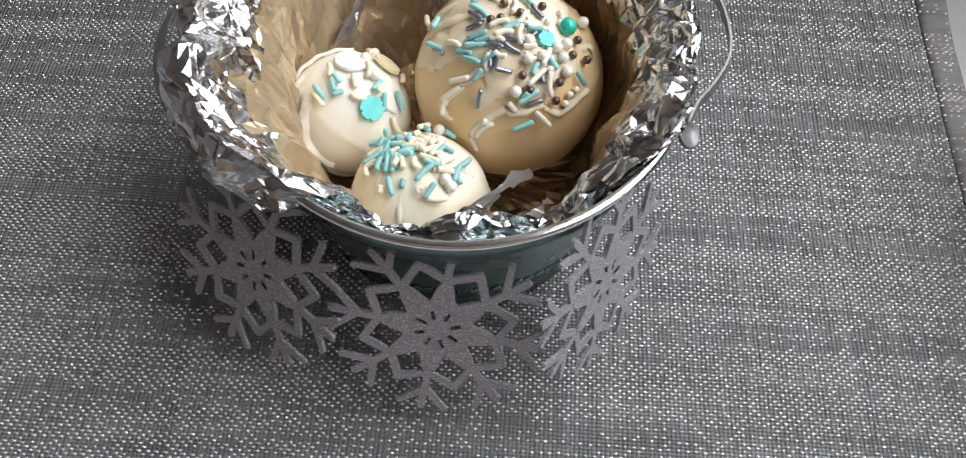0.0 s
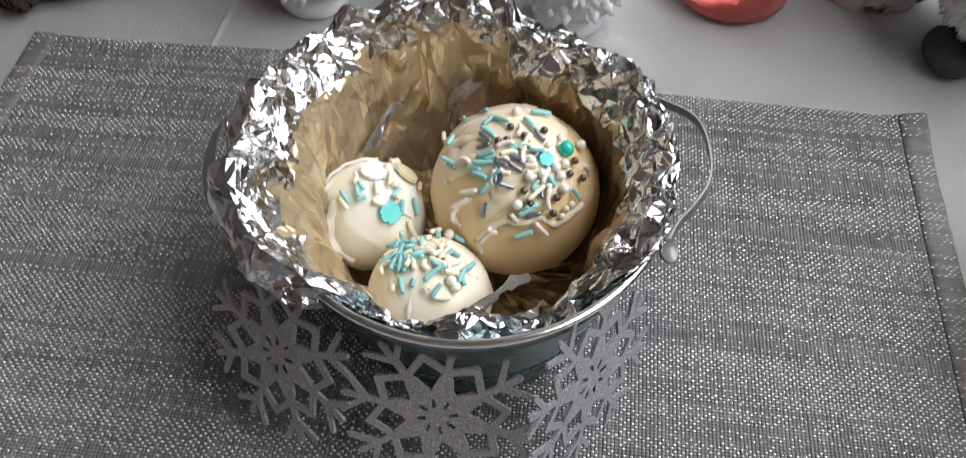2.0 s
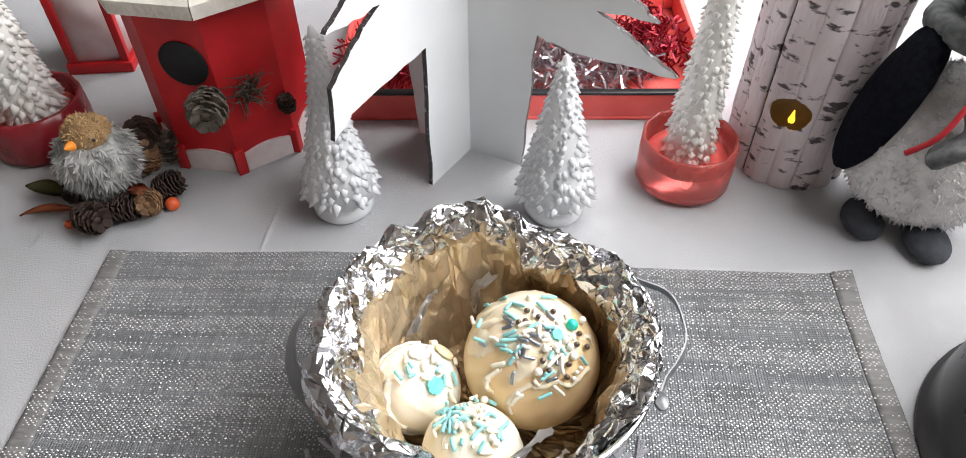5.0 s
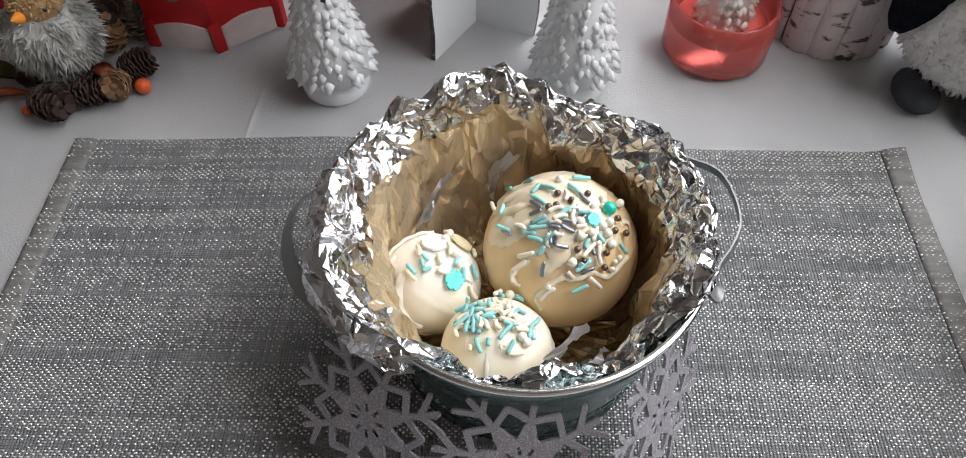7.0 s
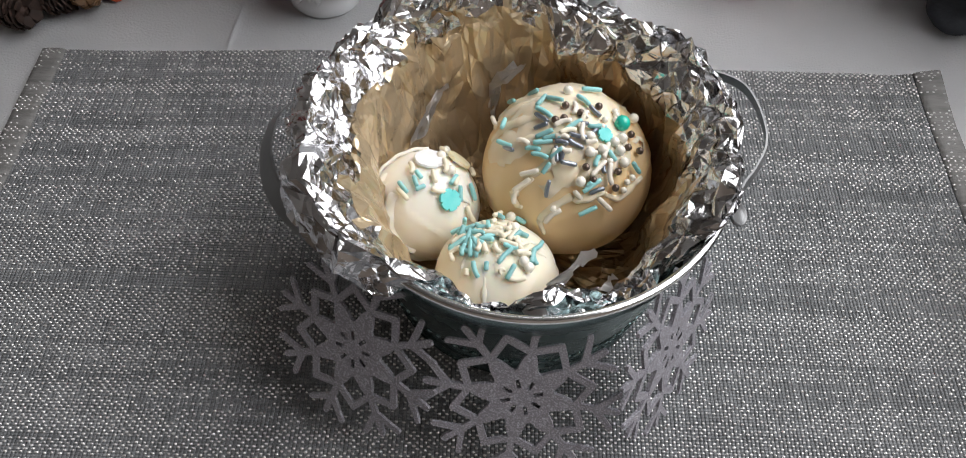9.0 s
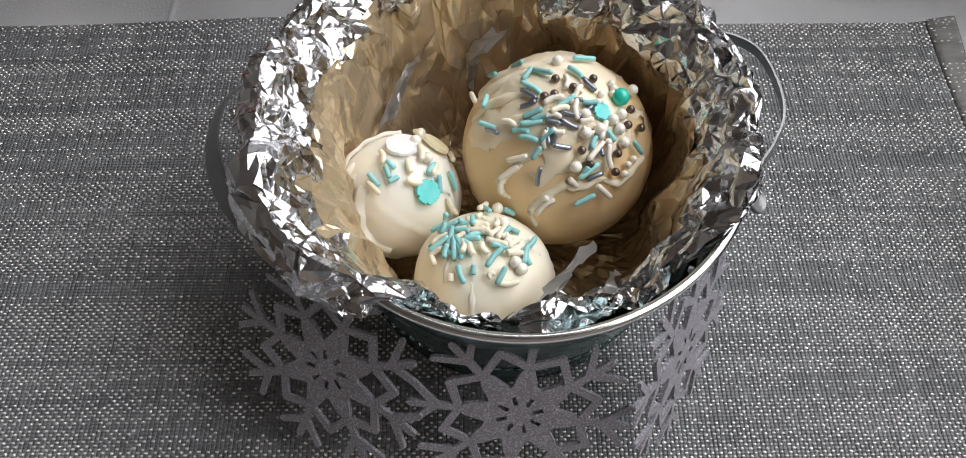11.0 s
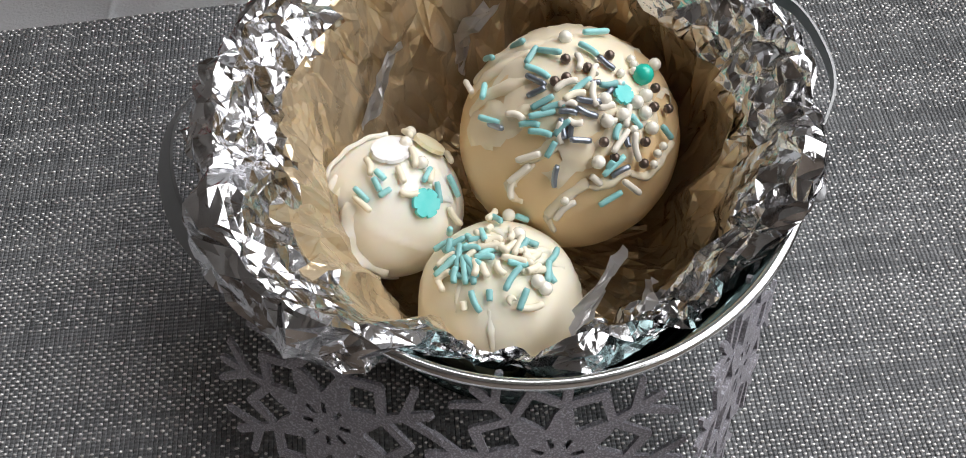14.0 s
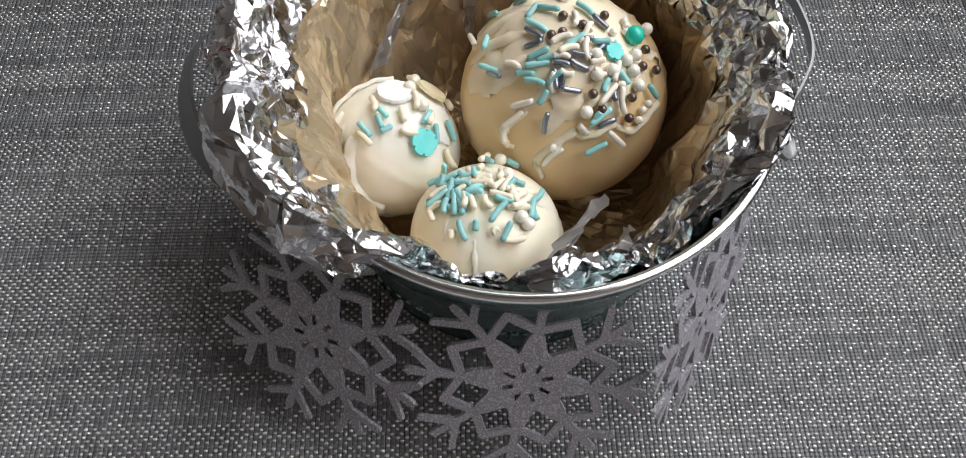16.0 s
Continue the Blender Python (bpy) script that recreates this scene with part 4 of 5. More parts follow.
def white_bomb():
    r = 0.0208
    ob = thing("chocolate_bomb", IVORY_C, "small ivory chocolate ball with an aqua sugar snowflake", "chocolate ball", "chocolate balls in the tin")
    part("shell", shell(r, 0.012, (38, -34), seed=7.0), IVORY, ob, "smooth ivory shell with a mould seam")
    rng = np.random.default_rng(8)
    strands = []
    # soft ridges that run beside the seam
    a, b = (on_sphere(la, lo, 0, 1).translation for la, lo in ((40, 150), (-37, 241)))
    pole = a.cross(b).normalized()
    pole = pole if pole.z > 0 else -pole
    side = pole.cross(a)
    for off, q0, q1, w in ((14, 0.1, 2.3, 0.0024), (27, 0.2, 2.1, 0.0030), (42, 0.3, 2.0, 0.0030)):
        ring = []
        for q in range(9):
            s = q0 + (q1 - q0) * q / 8
            p = ((a * math.cos(s) + side * math.sin(s)) * math.cos(radians(off)) + pole * math.sin(radians(off + 3 * math.sin(3 * s))))
            ring.append((math.degrees(math.asin(max(-1, min(1, p.normalized().z)))), math.degrees(math.atan2(p.y, p.x))))
        drizzle(ob, IVORY, r + 0.0002 - 0.48 * w, [ring], 9 + off, w)
    strands += [[(60, -30), (44, -22), (30, -18)]]
    drizzle(ob, IVORY, r - 0.0002, strands, 9, 0.0011)
    # the rim where the two halves meet, with dark sticks as the shade in its small gaps
    bm = bmesh.new()
    tube([(a * math.cos(q / 20) + side * math.sin(q / 20)) * (r + 0.0009 + 0.0002 * math.sin(q)) for q in range(-16, 62)], 0.0007, 7, bm)
    seam = part("seam", bm, IVORY, ob, "thin raised mould seam")
    dash = stick_mesh("seam_gap", CONE, 0.0020, 0.00042, 0)
    for s in (0.30, 0.62, 0.78, 1.02, 1.30, 1.46, 1.78, 2.05):
        out = ((a * math.cos(s) + side * math.sin(s)) + 0.10 * pole).normalized()
        along = (side * math.cos(s) - a * math.sin(s)).normalized()
        m = Matrix((along, out.cross(along), out)).transposed().to_4x4()
        shared("seam_gap", dash, Matrix.Translation(out * (r + 0.0006)) @ m, seam)
    for kind, rows in (("t", WHITE_TEAL), ("c", WHITE_CREAM)):
        for la, lo, h, ln in rows:
            put(ob, r + 0.0006, kind, la, lo, h, rng, ln)
    for la, lo in WHITE_PEARL:
        put(ob, r + 0.0006, "p", la, lo, 0, rng)
    shared("sugar_flower", flower_mesh("aqua_flower", AQUA, 0.0042, 0.0010), on_sphere(51, -41, 10, r + 0.0009), ob, "flat aqua sugar snowflake")
    shared("sugar_disc", flower_mesh("white_disc", PAPER, 0.0056, 0.0008, 6, 0.06), on_sphere(71, 73, 0, r + 0.0004), ob, "flat white sugar disc")
    shared("sugar_disc", flower_mesh("cream_disc", HONEY_S, 0.0050, 0.0011, 6, 0.05), on_sphere(40, 42, 0, r + 0.0008), ob, "flat cream sugar disc")


FRONT_TEAL = [(36, 127, 84, 7.4), (42, 141, 141, 5.7), (50, 143, 18, 4.1), (55, 166, 130, 7.4), (67, 134, 116, 5.2), (68, 174, 5, 7.4),
            (78, 138, 121, 5.0), (63, 108, 82, 5.8), (58, 123, 87, 3.3), (71, 46, 86, 6.0), (80, -50, 12, 7.4), (54, 15, 128, 5.7),
            (57, -9, 33, 3.7), (65, -133, 149, 5.8), (72, -118, 113, 3.0), (67, -61, 36, 5.7), (45, 88, 124, 4.9), (29, 67, 40, 4.3),
            (62, 179, 163, 4.3)]
FRONT_CREAM = [(37, 91, 69, 7.4), (74, 172, 9, 5.1), (80, -178, 13, 4.2), (90, -35, 59, 4.1), (73, 62, 66, 4.2), (80, 30, 41, 6.4),
            (72, 16, 39, 3.4), (70, -4, 117, 4.5), (53, 176, 109, 4.8), (71, 97, 172, 4.7), (57, 97, 36, 2.3), (64, 71, 97, 5.0),
            (73, 103, 122, 4.7), (58, -142, 137, 2.5), (69, -78, 24, 2.3)]
FRONT_PEARL = [(61, 60), (66, -23), (32, 77), (60, -27)]


def front_bomb():
    r = 0.0223
    ob = thing("chocolate_bomb", CREAM_C, "small cream chocolate ball heaped with teal and cream sprinkles", "chocolate ball", "chocolate balls in the tin")
    part("shell", shell(r, 0.016, (20, 8), seed=4.0), CREAM, ob, "smooth cream shell")
    rng = np.random.default_rng(13)
    strands = [[(70, 40), (54, 28), (40, 20), (28, 14)], [(74, 20), (56, 12), (40, 8)], [(64, -112), (46, -104), (30, -100)],
               [(80, 80), (70, 160), (58, 200), (50, 215)], [(75, 40), (60, 80), (46, 100)]]
    drizzle(ob, CREAM, r - 0.0004, strands, 15, 0.0010)
    for kind, rows in (("t", FRONT_TEAL), ("c", FRONT_CREAM)):
        for la, lo, h, ln in rows:
            put(ob, r + 0.0006, kind, la, lo, h, rng, ln)
    for la, lo in FRONT_PEARL:
        put(ob, r + 0.0006, "p", la, lo, 0, rng)
    scatter(ob, r + 0.0002, "ttc", 41, (44, 72), (105, 190), 16)
    scatter(ob, r + 0.0004, "cct", 43, (60, 88), (-60, 120), 12)


big_bomb()
white_bomb()
front_bomb()

# ---- snowflake ornaments hung on the tin ----


def card_shape(bm, outline, z0, z1):
    """A flat card cut to a simple outline."""
    lo = [bm.verts.new((x, y, z0)) for x, y in outline]
    hi = [bm.verts.new((x, y, z1)) for x, y in outline]
    for tri in tessellate_polygon([[Vector((x, y, 0)) for x, y in outline]]):
        bm.faces.new([lo[k] for k in tri])
        bm.faces.new([hi[k] for k in tri[::-1]])
    for k in range(len(lo)):
        j = (k + 1) % len(lo)
        bm.faces.new((lo[k], lo[j], hi[j], hi[k]))
    bmesh.ops.recalc_face_normals(bm, faces=bm.faces)
    return bm


def star_mesh(R, th):
    """The pierced eight-pointed star in the middle."""
    bm = bmesh.new()
    n = 128

    def rim(a):
        return R * (0.320 + 0.215 * (0.5 + 0.5 * math.cos(8 * a)) ** 1.1)

    lay = []
    for z in (-0.0001, th + 0.0002):
        rings = [[bm.verts.new((0, 0, z))]]
        for f in (0.115, 0.165, 0.215, 1.0):
            rings.append([])
            for k in range(n):
                a = 2 * math.pi * k / n
                q = rim(a) if f == 1.0 else f * R
                rings[-1].append(bm.verts.new((q * math.cos(a), q * math.sin(a), z)))
        lay.append(rings)

    def holed(k, band):
        return k % 16 in ((5, 6, 7, 8, 9, 10) if band == 1 else (6, 7, 8, 9))

    for k in range(n):
        j = (k + 1) % n
        for s in (0, 1):
            c, a, b, d, o = lay[s]
            fs = [(c[0], a[k], a[j]), (d[k], o[k], o[j], d[j])]
            if not holed(k, 1):
                fs.append((a[k], b[k], b[j], a[j]))
            if not holed(k, 2):
                fs.append((b[k], d[k], d[j], b[j]))
            for f in fs:
                bm.faces.new(f if s else f[::-1])
        bm.faces.new((lay[0][4][k], lay[0][4][j], lay[1][4][j], lay[1][4][k]))
        if holed(k, 1):
            bm.faces.new((lay[1][1][k], lay[1][1][j], lay[0][1][j], lay[0][1][k]))
        if holed(k, 2):
            bm.faces.new((lay[0][3][k], lay[0][3][j], lay[1][3][j], lay[1][3][k]))
    bmesh.ops.recalc_face_normals(bm, faces=bm.faces)
    return mesh_of("star", bm, GLITTER, smooth=False)


def arm_mesh(R, th):
    w = 0.036
    half = [(w, 0.46), (w, 0.715), (0.222, 0.905), (0.246, 0.925), (0.240, 0.955), (0.214, 0.962), (0.190, 0.952), (w, 0.812), (w, 0.955), (0.020, 0.985)]
    outline = [(x * R, y * R) for x, y in half] + [(-x * R, y * R) for x, y in half[::-1]]
    return mesh_of("arm", card_shape(bmesh.new(), outline, 0, th), GLITTER, smooth=False)


def chevron_mesh(R, th):
    half = [(0.0, 0.738), (0.022, 0.730), (0.228, 0.515), (0.180, 0.466), (0.0, 0.645)]
    outline = [(x * R, y * R) for x, y in half] + [(-x * R, y * R) for x, y in half[1:-1][::-1]]
    return mesh_of("chevron", card_shape(bmesh.new(), outline, 0.00004, th + 0.00004), GLITTER, smooth=False)


def snowflakes():
    R, th = 0.0330, 0.0011
    star, arm, chevron = star_mesh(R, th), arm_mesh(R, th), chevron_mesh(R, th)
    first = None
    for (x, y, z), az, lean, spin, label in (
            ((-0.0369, -0.1743, 0.0410), -122, 32, 38, "silver glitter card snowflake hung on the shaded side of the tin"),
            ((0.0189, -0.1877, 0.0386), -92, 32, 38, "silver glitter card snowflake hung on the front of the tin"),
            ((0.0668, -0.1715, 0.0450), -33, 18, 16, "silver glitter card snowflake hung edge-on beside the tin")):
        m = pose(x, y, z, 0, 0, az + 90) @ pose(0, 0, 0, 90 - lean, 0, 0) @ pose(0, 0, 0, 0, 0, spin)
        if first is None:
            first = ob = new("snowflake_ornament")
            ob.empty_display_size = 0.02
            shared("star", star, Matrix(), ob)
            for k in range(8):
                shared("arm", arm, pose(0, 0, 0, 0, 0, 45 * k - 90), ob)
                shared("chevron", chevron, pose(0, 0, 0, 0, 0, 45 * k - 67.5), ob)
            ob.matrix_basis = m
        else:
            ob = copy_thing(first, m)
        tagged(ob, label, "snowflake", "snowflakes round the tin")


snowflakes()

# ---- things behind the mat ----


def bumpy_crown(h0, h1, r0, r1, tiers, around, size, seed, droop=0.5, hollow=1.0):
    """A tapering tree of many small pointed clumps in staggered tiers round a solid core."""
    rng = np.random.default_rng(seed)
    bm = lathe([(0, h0), (r0 * 0.92, h0), *[((r1 + (r0 - r1) * (1 - f) ** hollow) * 0.92, h0 + f * (h1 - h0)) for f in (0.2, 0.4, 0.6, 0.8)], (r1 * 0.8, h1 - 0.004), (r1 * 0.45, h1 + 0.002), (0, h1 + 0.004)], 24)
    for k in range(tiers):
        f = k / (tiers - 1)
        z = h0 + (h1 - h0) * (0.03 + 0.93 * f)
        r = r1 + (r0 - r1) * (1 - f) ** hollow
        n = max(5, round(around * (1 - f) + 6 * f))
        for i in range(n):
            a = 2 * math.pi * (i + 0.5 * (k % 2)) / n + rng.normal(0, 0.12)
            s = size * (1.05 - 0.45 * f) * rng.uniform(0.8, 1.2)
            m = pose(r * 0.82 * math.cos(a), r * 0.82 * math.sin(a), z, 0, 0, math.degrees(a)) @ pose(0, 0, 0, 0, 25 + 20 * droop, 0)
            vs = bmesh.ops.create_icosphere(bm, subdivisions=1, radius=1.0)["verts"]
            for v in vs:
                q = v.co.copy()
                t = max(0.0, q.x)
                v.co = m @ Vector((q.x * s * (1.7 if q.x > 0 else 0.8), q.y * s * (0.95 - 0.75 * t), q.z * s * (0.60 - 0.45 * t)))
    return bm


def acrylic_tree(x, y, h, seed, turn, hollow):
    ob = thing("acrylic_tree", (x, y, TABLE_Z), "frosted clear acrylic tree with knobbly branches on the cloth", "tree ornament", "acrylic trees on the cloth", turn)
    part("base", lathe([(0, 0), (0.0180, 0), (0.0195, 0.002), (0.0200, 0.009), (0.0185, 0.015), (0.012, 0.019), (0, 0.020)], 40), ACRYL, ob, "smooth rounded clear base")
    part("crown", bumpy_crown(0.017, h, 0.0262, 0.0040, 22, 22, 0.0040, seed, 0.6, hollow), ACRYL, ob)
    return ob


acrylic_tree(-0.0865, 0.0480, 0.130, 1, 20, 1.45)
acrylic_tree(0.0510, 0.0515, 0.113, 2, 75, 1.0)


def glass_candle(x, y, r, h, tree_r, tree_h, seed, label, glass):
    ob = thing("glass_candle", (x, y, TABLE_Z), label, "candle holder", "red candle holders", seed * 31)
    facet = lambda a, z: 0.012 * math.cos(12 * a) * min(1, z / 0.01)
    part("cup", lathe([(0, 0.001), (r * 0.9, 0.001), (r, 0.004), (r * 1.01, h * 0.55), (r * 0.985, h), (r * 0.93, h + 0.0008), (r * 0.90, h * 0.96), (r * 0.88, h * 0.62), (0, h * 0.56)], 72,
                      wobble=facet), glass, ob, "thick red glass cup")
    part("wax", lathe([(0, h * 0.57), (r * 0.86, h * 0.60), (r * 0.82, h * 0.66), (r * 0.5, h * 0.64 + 0.001), (0, h * 0.65)], 48), REDWAX, ob, "red wax filling")
    part("tree", bumpy_crown(h * 0.64, tree_h, tree_r, tree_r * 0.35, 28, 17, tree_r * 0.21, seed + 5), WAX, ob, "white knobbly tree standing in the cup")
    return ob


glass_candle(0.1380, 0.0845, 0.0312, 0.036, 0.0168, 0.185, 3, "red glass candle cup holding a white knobbly tree", REDGLASS)
glass_candle(-0.3130, 0.1075, 0.0345, 0.036, 0.0225, 0.165, 4, "dark red glass candle cup holding a white tree", DARKGLASS)


def birch_pillar():
    R, H, n = 0.0405, 0.165, 15
    ob = thing("birch_lantern", (0.2135, 0.1160, TABLE_Z), "birch bark pillar lantern with a small yellow flame on the cloth", "lantern", rz=0)
    hole_a, hole_z = radians(-119), 0.0580
    rng = np.random.default_rng(6)
    for k in range(n):
        bm = bmesh.new()
        a0 = 2 * math.pi * k / n + rng.normal(0, 0.03)
        a1 = 2 * math.pi * (k + 1) / n + rng.normal(0, 0.03)
        top = H + rng.uniform(-0.004, 0.006)
        near = abs(((a0 + a1) / 2 - hole_a + math.pi) % (2 * math.pi) - math.pi) < 0.75
        nu, nv = (44, 300) if near else (20, 110)
        grid = []
        for j in range(nv + 1):
            z = top * j / nv
            row = []
            for i in range(nu + 1):
                f = i / nu
                a = a0 + (a1 - a0) * f + 0.02 * noise.noise((k * 3.0, z * 30, 0)) * (1 if 0 < i < nu else 0.5)
                bow = math.sin(math.pi * f) ** 0.45
                r = R - 0.0030 + 0.0034 * bow + 0.0005 * noise.noise((a * 20, z * 200, k)) + 0.0008 * noise.noise((k * 7.1, z * 50, 2))
                row.append(bm.verts.new((r * math.cos(a), r * math.sin(a), z)))
            grid.append(row)
        for j in range(nv):
            for i in range(nu):
                q = [grid[j][i], grid[j][i + 1], grid[j + 1][i + 1], grid[j + 1][i]]
                c = sum((v.co for v in q), Vector()) / 4
                da = (math.atan2(c.y, c.x) - hole_a + math.pi) % (2 * math.pi) - math.pi
                if (da * R / 0.0135) ** 2 + ((c.z - hole_z) / 0.0112) ** 2 < 1:
                    continue
                bm.faces.new(q)
        loose = [v for v in bm.verts if not v.link_faces]
        bmesh.ops.delete(bm, geom=loose, context="VERTS")
        bmesh.ops.solidify(bm, geom=bm.faces[:], thickness=0.0012)
        part("bark_strip", bm, BIRCH, ob)
    part("core", lathe([(R - 0.0040, 0.001), (R - 0.0036, 0.001), (R - 0.0036, 0.045)], 48), BARK_GAP, ob, "dark inner core")
    part("upper_core", lathe([(R - 0.0036, 0.086), (R - 0.0036, H), (0, H - 0.004)], 48), BARK_GAP, ob)
    m = pose(0, 0, hole_z, 0, 0, math.degrees(hole_a))
    bm = bmesh.new()
    blob(bm, m @ Matrix.Translation((R - 0.006, 0, 0)) @ Matrix.Diagonal((0.016, 0.0185, 0.0165, 1)), 3)
    dead = [v for v in bm.verts if (m.inverted() @ v.co).x > R - 0.0055]
    bmesh.ops.delete(bm, geom=dead, context="VERTS")
    part("recess", bm, HOLLOW, ob, "tan hollow behind the opening")
    bm = lathe([(0, 0), (0.0019, 0.0008), (0.0022, 0.0026), (0.0013, 0.0058), (0.0005, 0.0090), (0, 0.0105)], 16)
    bmesh.ops.transform(bm, matrix=m @ Matrix.Translation((R - 0.0065, 0.0015, -0.0095)), verts=bm.verts)
    part("flame", bm, FLAME, ob, "glowing yellow plastic flame")


birch_pillar()


def card_tree():
    ob = thing("card_tree", (-0.0076, 0.1115, TABLE_Z), "white cardboard tree of two slotted panels with glitter edges", "cardboard tree")
    front = [(0.0, 0.0), (0.047, 0.0), (0.0445, 0.1055), (0.1072, 0.1000), (0.1262, 0.0910), (0.1222, 0.1219), (0.1007, 0.1375), (0.0790, 0.1489), (0.1199, 0.1516), (0.1008, 0.1630),
             (0.0520, 0.1980), (0.0850, 0.1980), (0.0400, 0.2400), (0.0, 0.2700)]
    side = [(0.0, 0.0), (0.0405, 0.0), (0.0480, 0.1044), (0.0688, 0.0990), (0.1340, 0.1000), (0.1070, 0.1155), (0.0824, 0.1293), (0.1186, 0.1302), (0.1010, 0.1422),
            (0.0560, 0.1830), (0.0900, 0.1830), (0.0420, 0.2360), (0.0, 0.2700)]
    for a, outline in ((math.degrees(math.atan2(-0.0428, -0.0256)), front), (math.degrees(math.atan2(-0.0170, 0.0374)), side)):
        bm = bmesh.new()
        rng = np.random.default_rng(int(a) + 400)
        ring = []
        pts = outline + [(-u, z) for u, z in outline[::-1] if u > 0]
        fine = []
        for (u0, z0), (u1, z1) in zip(pts, pts[1:] + pts[:1]):
            for q in range(6):
                t = q / 6
                j = 0.0006 if 0 < q else 0
                fine.append((u0 + (u1 - u0) * t + rng.normal(0, 1) * j, z0 + (z1 - z0) * t + (rng.normal(0, 1) * j if z0 + z1 > 0 else 0)))
        for y in (-0.0016, 0.0016):
            ring.append([bm.verts.new((u, y, max(z, 0))) for u, z in fine])
        for tri in tessellate_polygon([[Vector((u, z, 0)) for u, z in fine]]):
            bm.faces.new([ring[0][q] for q in tri])
            bm.faces.new([ring[1][q] for q in tri[::-1]])
        for k in range(len(fine)):
            j = (k + 1) % len(fine)
            f = bm.faces.new((ring[0][j], ring[0][k], ring[1][k], ring[1][j]))
            f.material_index = 1
        bmesh.ops.recalc_face_normals(bm, faces=bm.faces)
        p = part("panel", bm, [CARD, CARD_EDGE], ob, smooth=False)
        p.matrix_basis = pose(0, 0, 0, 0, 0, a)


card_tree()


def red_tray():
    ob = thing("red_tray", (0.022, 0.2245, TABLE_Z), "low red lacquered tray full of tinsel behind the card tree", "tray", rz=2.5)
    x0, x1, y0, y1, h = -0.135, 0.145, -0.080, 0.080, 0.0225
    part("base", box_mesh((x0, y0, 0), (x1, y1, 0.003)), REDTRAY, ob)
    for lo, hi in (((x0, y0, 0.003), (x1, y0 + 0.004, h)), ((x0, y1 - 0.004, 0.003), (x1, y1, h)), ((x0, y0 + 0.004, 0.003), (x0 + 0.004, y1 - 0.004, h)),
                   ((x1 - 0.004, y0 + 0.004, 0.003), (x1, y1 - 0.004, h))):
        part("side", box_mesh(lo, hi, 0.0008), REDTRAY, ob)
    part("edge_trim", box_mesh((x0 - 0.001, y0 - 0.001, h), (x1 + 0.001, y0 + 0.005, h + 0.0022), 0.0006), BLACK, ob, "dark top edge")


red_tray()


def tinsel_heap(name, at, r, h, mat, count, seed, label, length=0.016):
    rng = np.random.default_rng(seed)
    v, f = [], []
    for k in range(count):
        q = np.sqrt(rng.random()) * r
        a = rng.random() * 2 * math.pi
        p = Vector((q * math.cos(a), 0.6 * q * math.sin(a), 0.001 + rng.random() * h * (1 - 0.6 * q / r)))
        d = Vector(rng.normal(0, 1, 3)).normalized()
        s = d.cross(Vector(rng.normal(0, 1, 3))).normalized() * 0.0008
        e = p + d * length * rng.uniform(0.5, 1)
        e.z = max(e.z, 0.0008)
        b = len(v)
        v += [tuple(p - s), tuple(p + s), tuple(e + s), tuple(e - s)]
        f.append((b, b + 1, b + 2, b + 3))
    me = bpy.data.meshes.new(name)
    me.from_pydata(v, [], f)
    me.materials.append(mat)
    ob = new(name, me)
    ob.location = at
    return tagged(ob, label, "tinsel", kind="stuff")


tinsel_heap("silver_tinsel", (0.070, 0.200, 0.003), 0.060, 0.045, TINSEL, 1500, 3, "tangled silver tinsel heaped in the red tray")
tinsel_heap("red_tinsel", (-0.060, 0.200, 0.003), 0.055, 0.045, TINSEL_R, 1300, 4, "tangled dark red tinsel heaped in the red tray")
tinsel_heap("red_tinsel", (0.120, 0.215, 0.003), 0.035, 0.060, TINSEL_R, 700, 5, "tangled dark red tinsel heaped in the red tray")


def pine_cone(at, size, rot, mat, seed, label):
    rng = np.random.default_rng(seed)
    bm = bmesh.new()
    blob(bm, Matrix.Diagonal((size * 0.42, size * 0.42, size * 0.72, 1)), 2)
    rows = 9
    for k in range(rows):
        f = (k + 0.5) / rows
        z = size * (1.5 * f - 0.75)
        r = size * 0.60 * math.sin(math.pi * (0.12 + 0.80 * f)) ** 0.7
        n = max(5, round(11 * r / (size * 0.6)))
        for i in range(n):
            a = 2 * math.pi * (i + 0.5 * (k % 2)) / n + rng.normal(0, 0.08)
            m = pose(r * math.cos(a) * 0.72, r * math.sin(a) * 0.72, z, 0, 0, math.degrees(a)) @ pose(0, 0, 0, 0, -38 + rng.normal(0, 7), 0)
            s = size * 0.30
            pts = [(0, -s * 0.5, 0), (s * 1.1, -s * 0.62, 0), (s * 1.45, 0, 0.05 * s), (s * 1.1, s * 0.62, 0), (0, s * 0.5, 0)]
            lo = [bm.verts.new(m @ Vector(p)) for p in pts]
            hi = [bm.verts.new(m @ (Vector(p) + Vector((0, 0, s * 0.22)))) for p in pts]
            bm.faces.new(lo[::-1]), bm.faces.new(hi)
            for q in range(5):
                bm.faces.new((lo[q], lo[(q + 1) % 5], hi[(q + 1) % 5], hi[q]))
    bmesh.ops.recalc_face_normals(bm, faces=bm.faces)
    ob = link_mesh("pine_cone", bm, mat, smooth=False)
    ob.matrix_world = pose(*at, *rot)
    return tagged(ob, label, "pine cone", "pine cones")


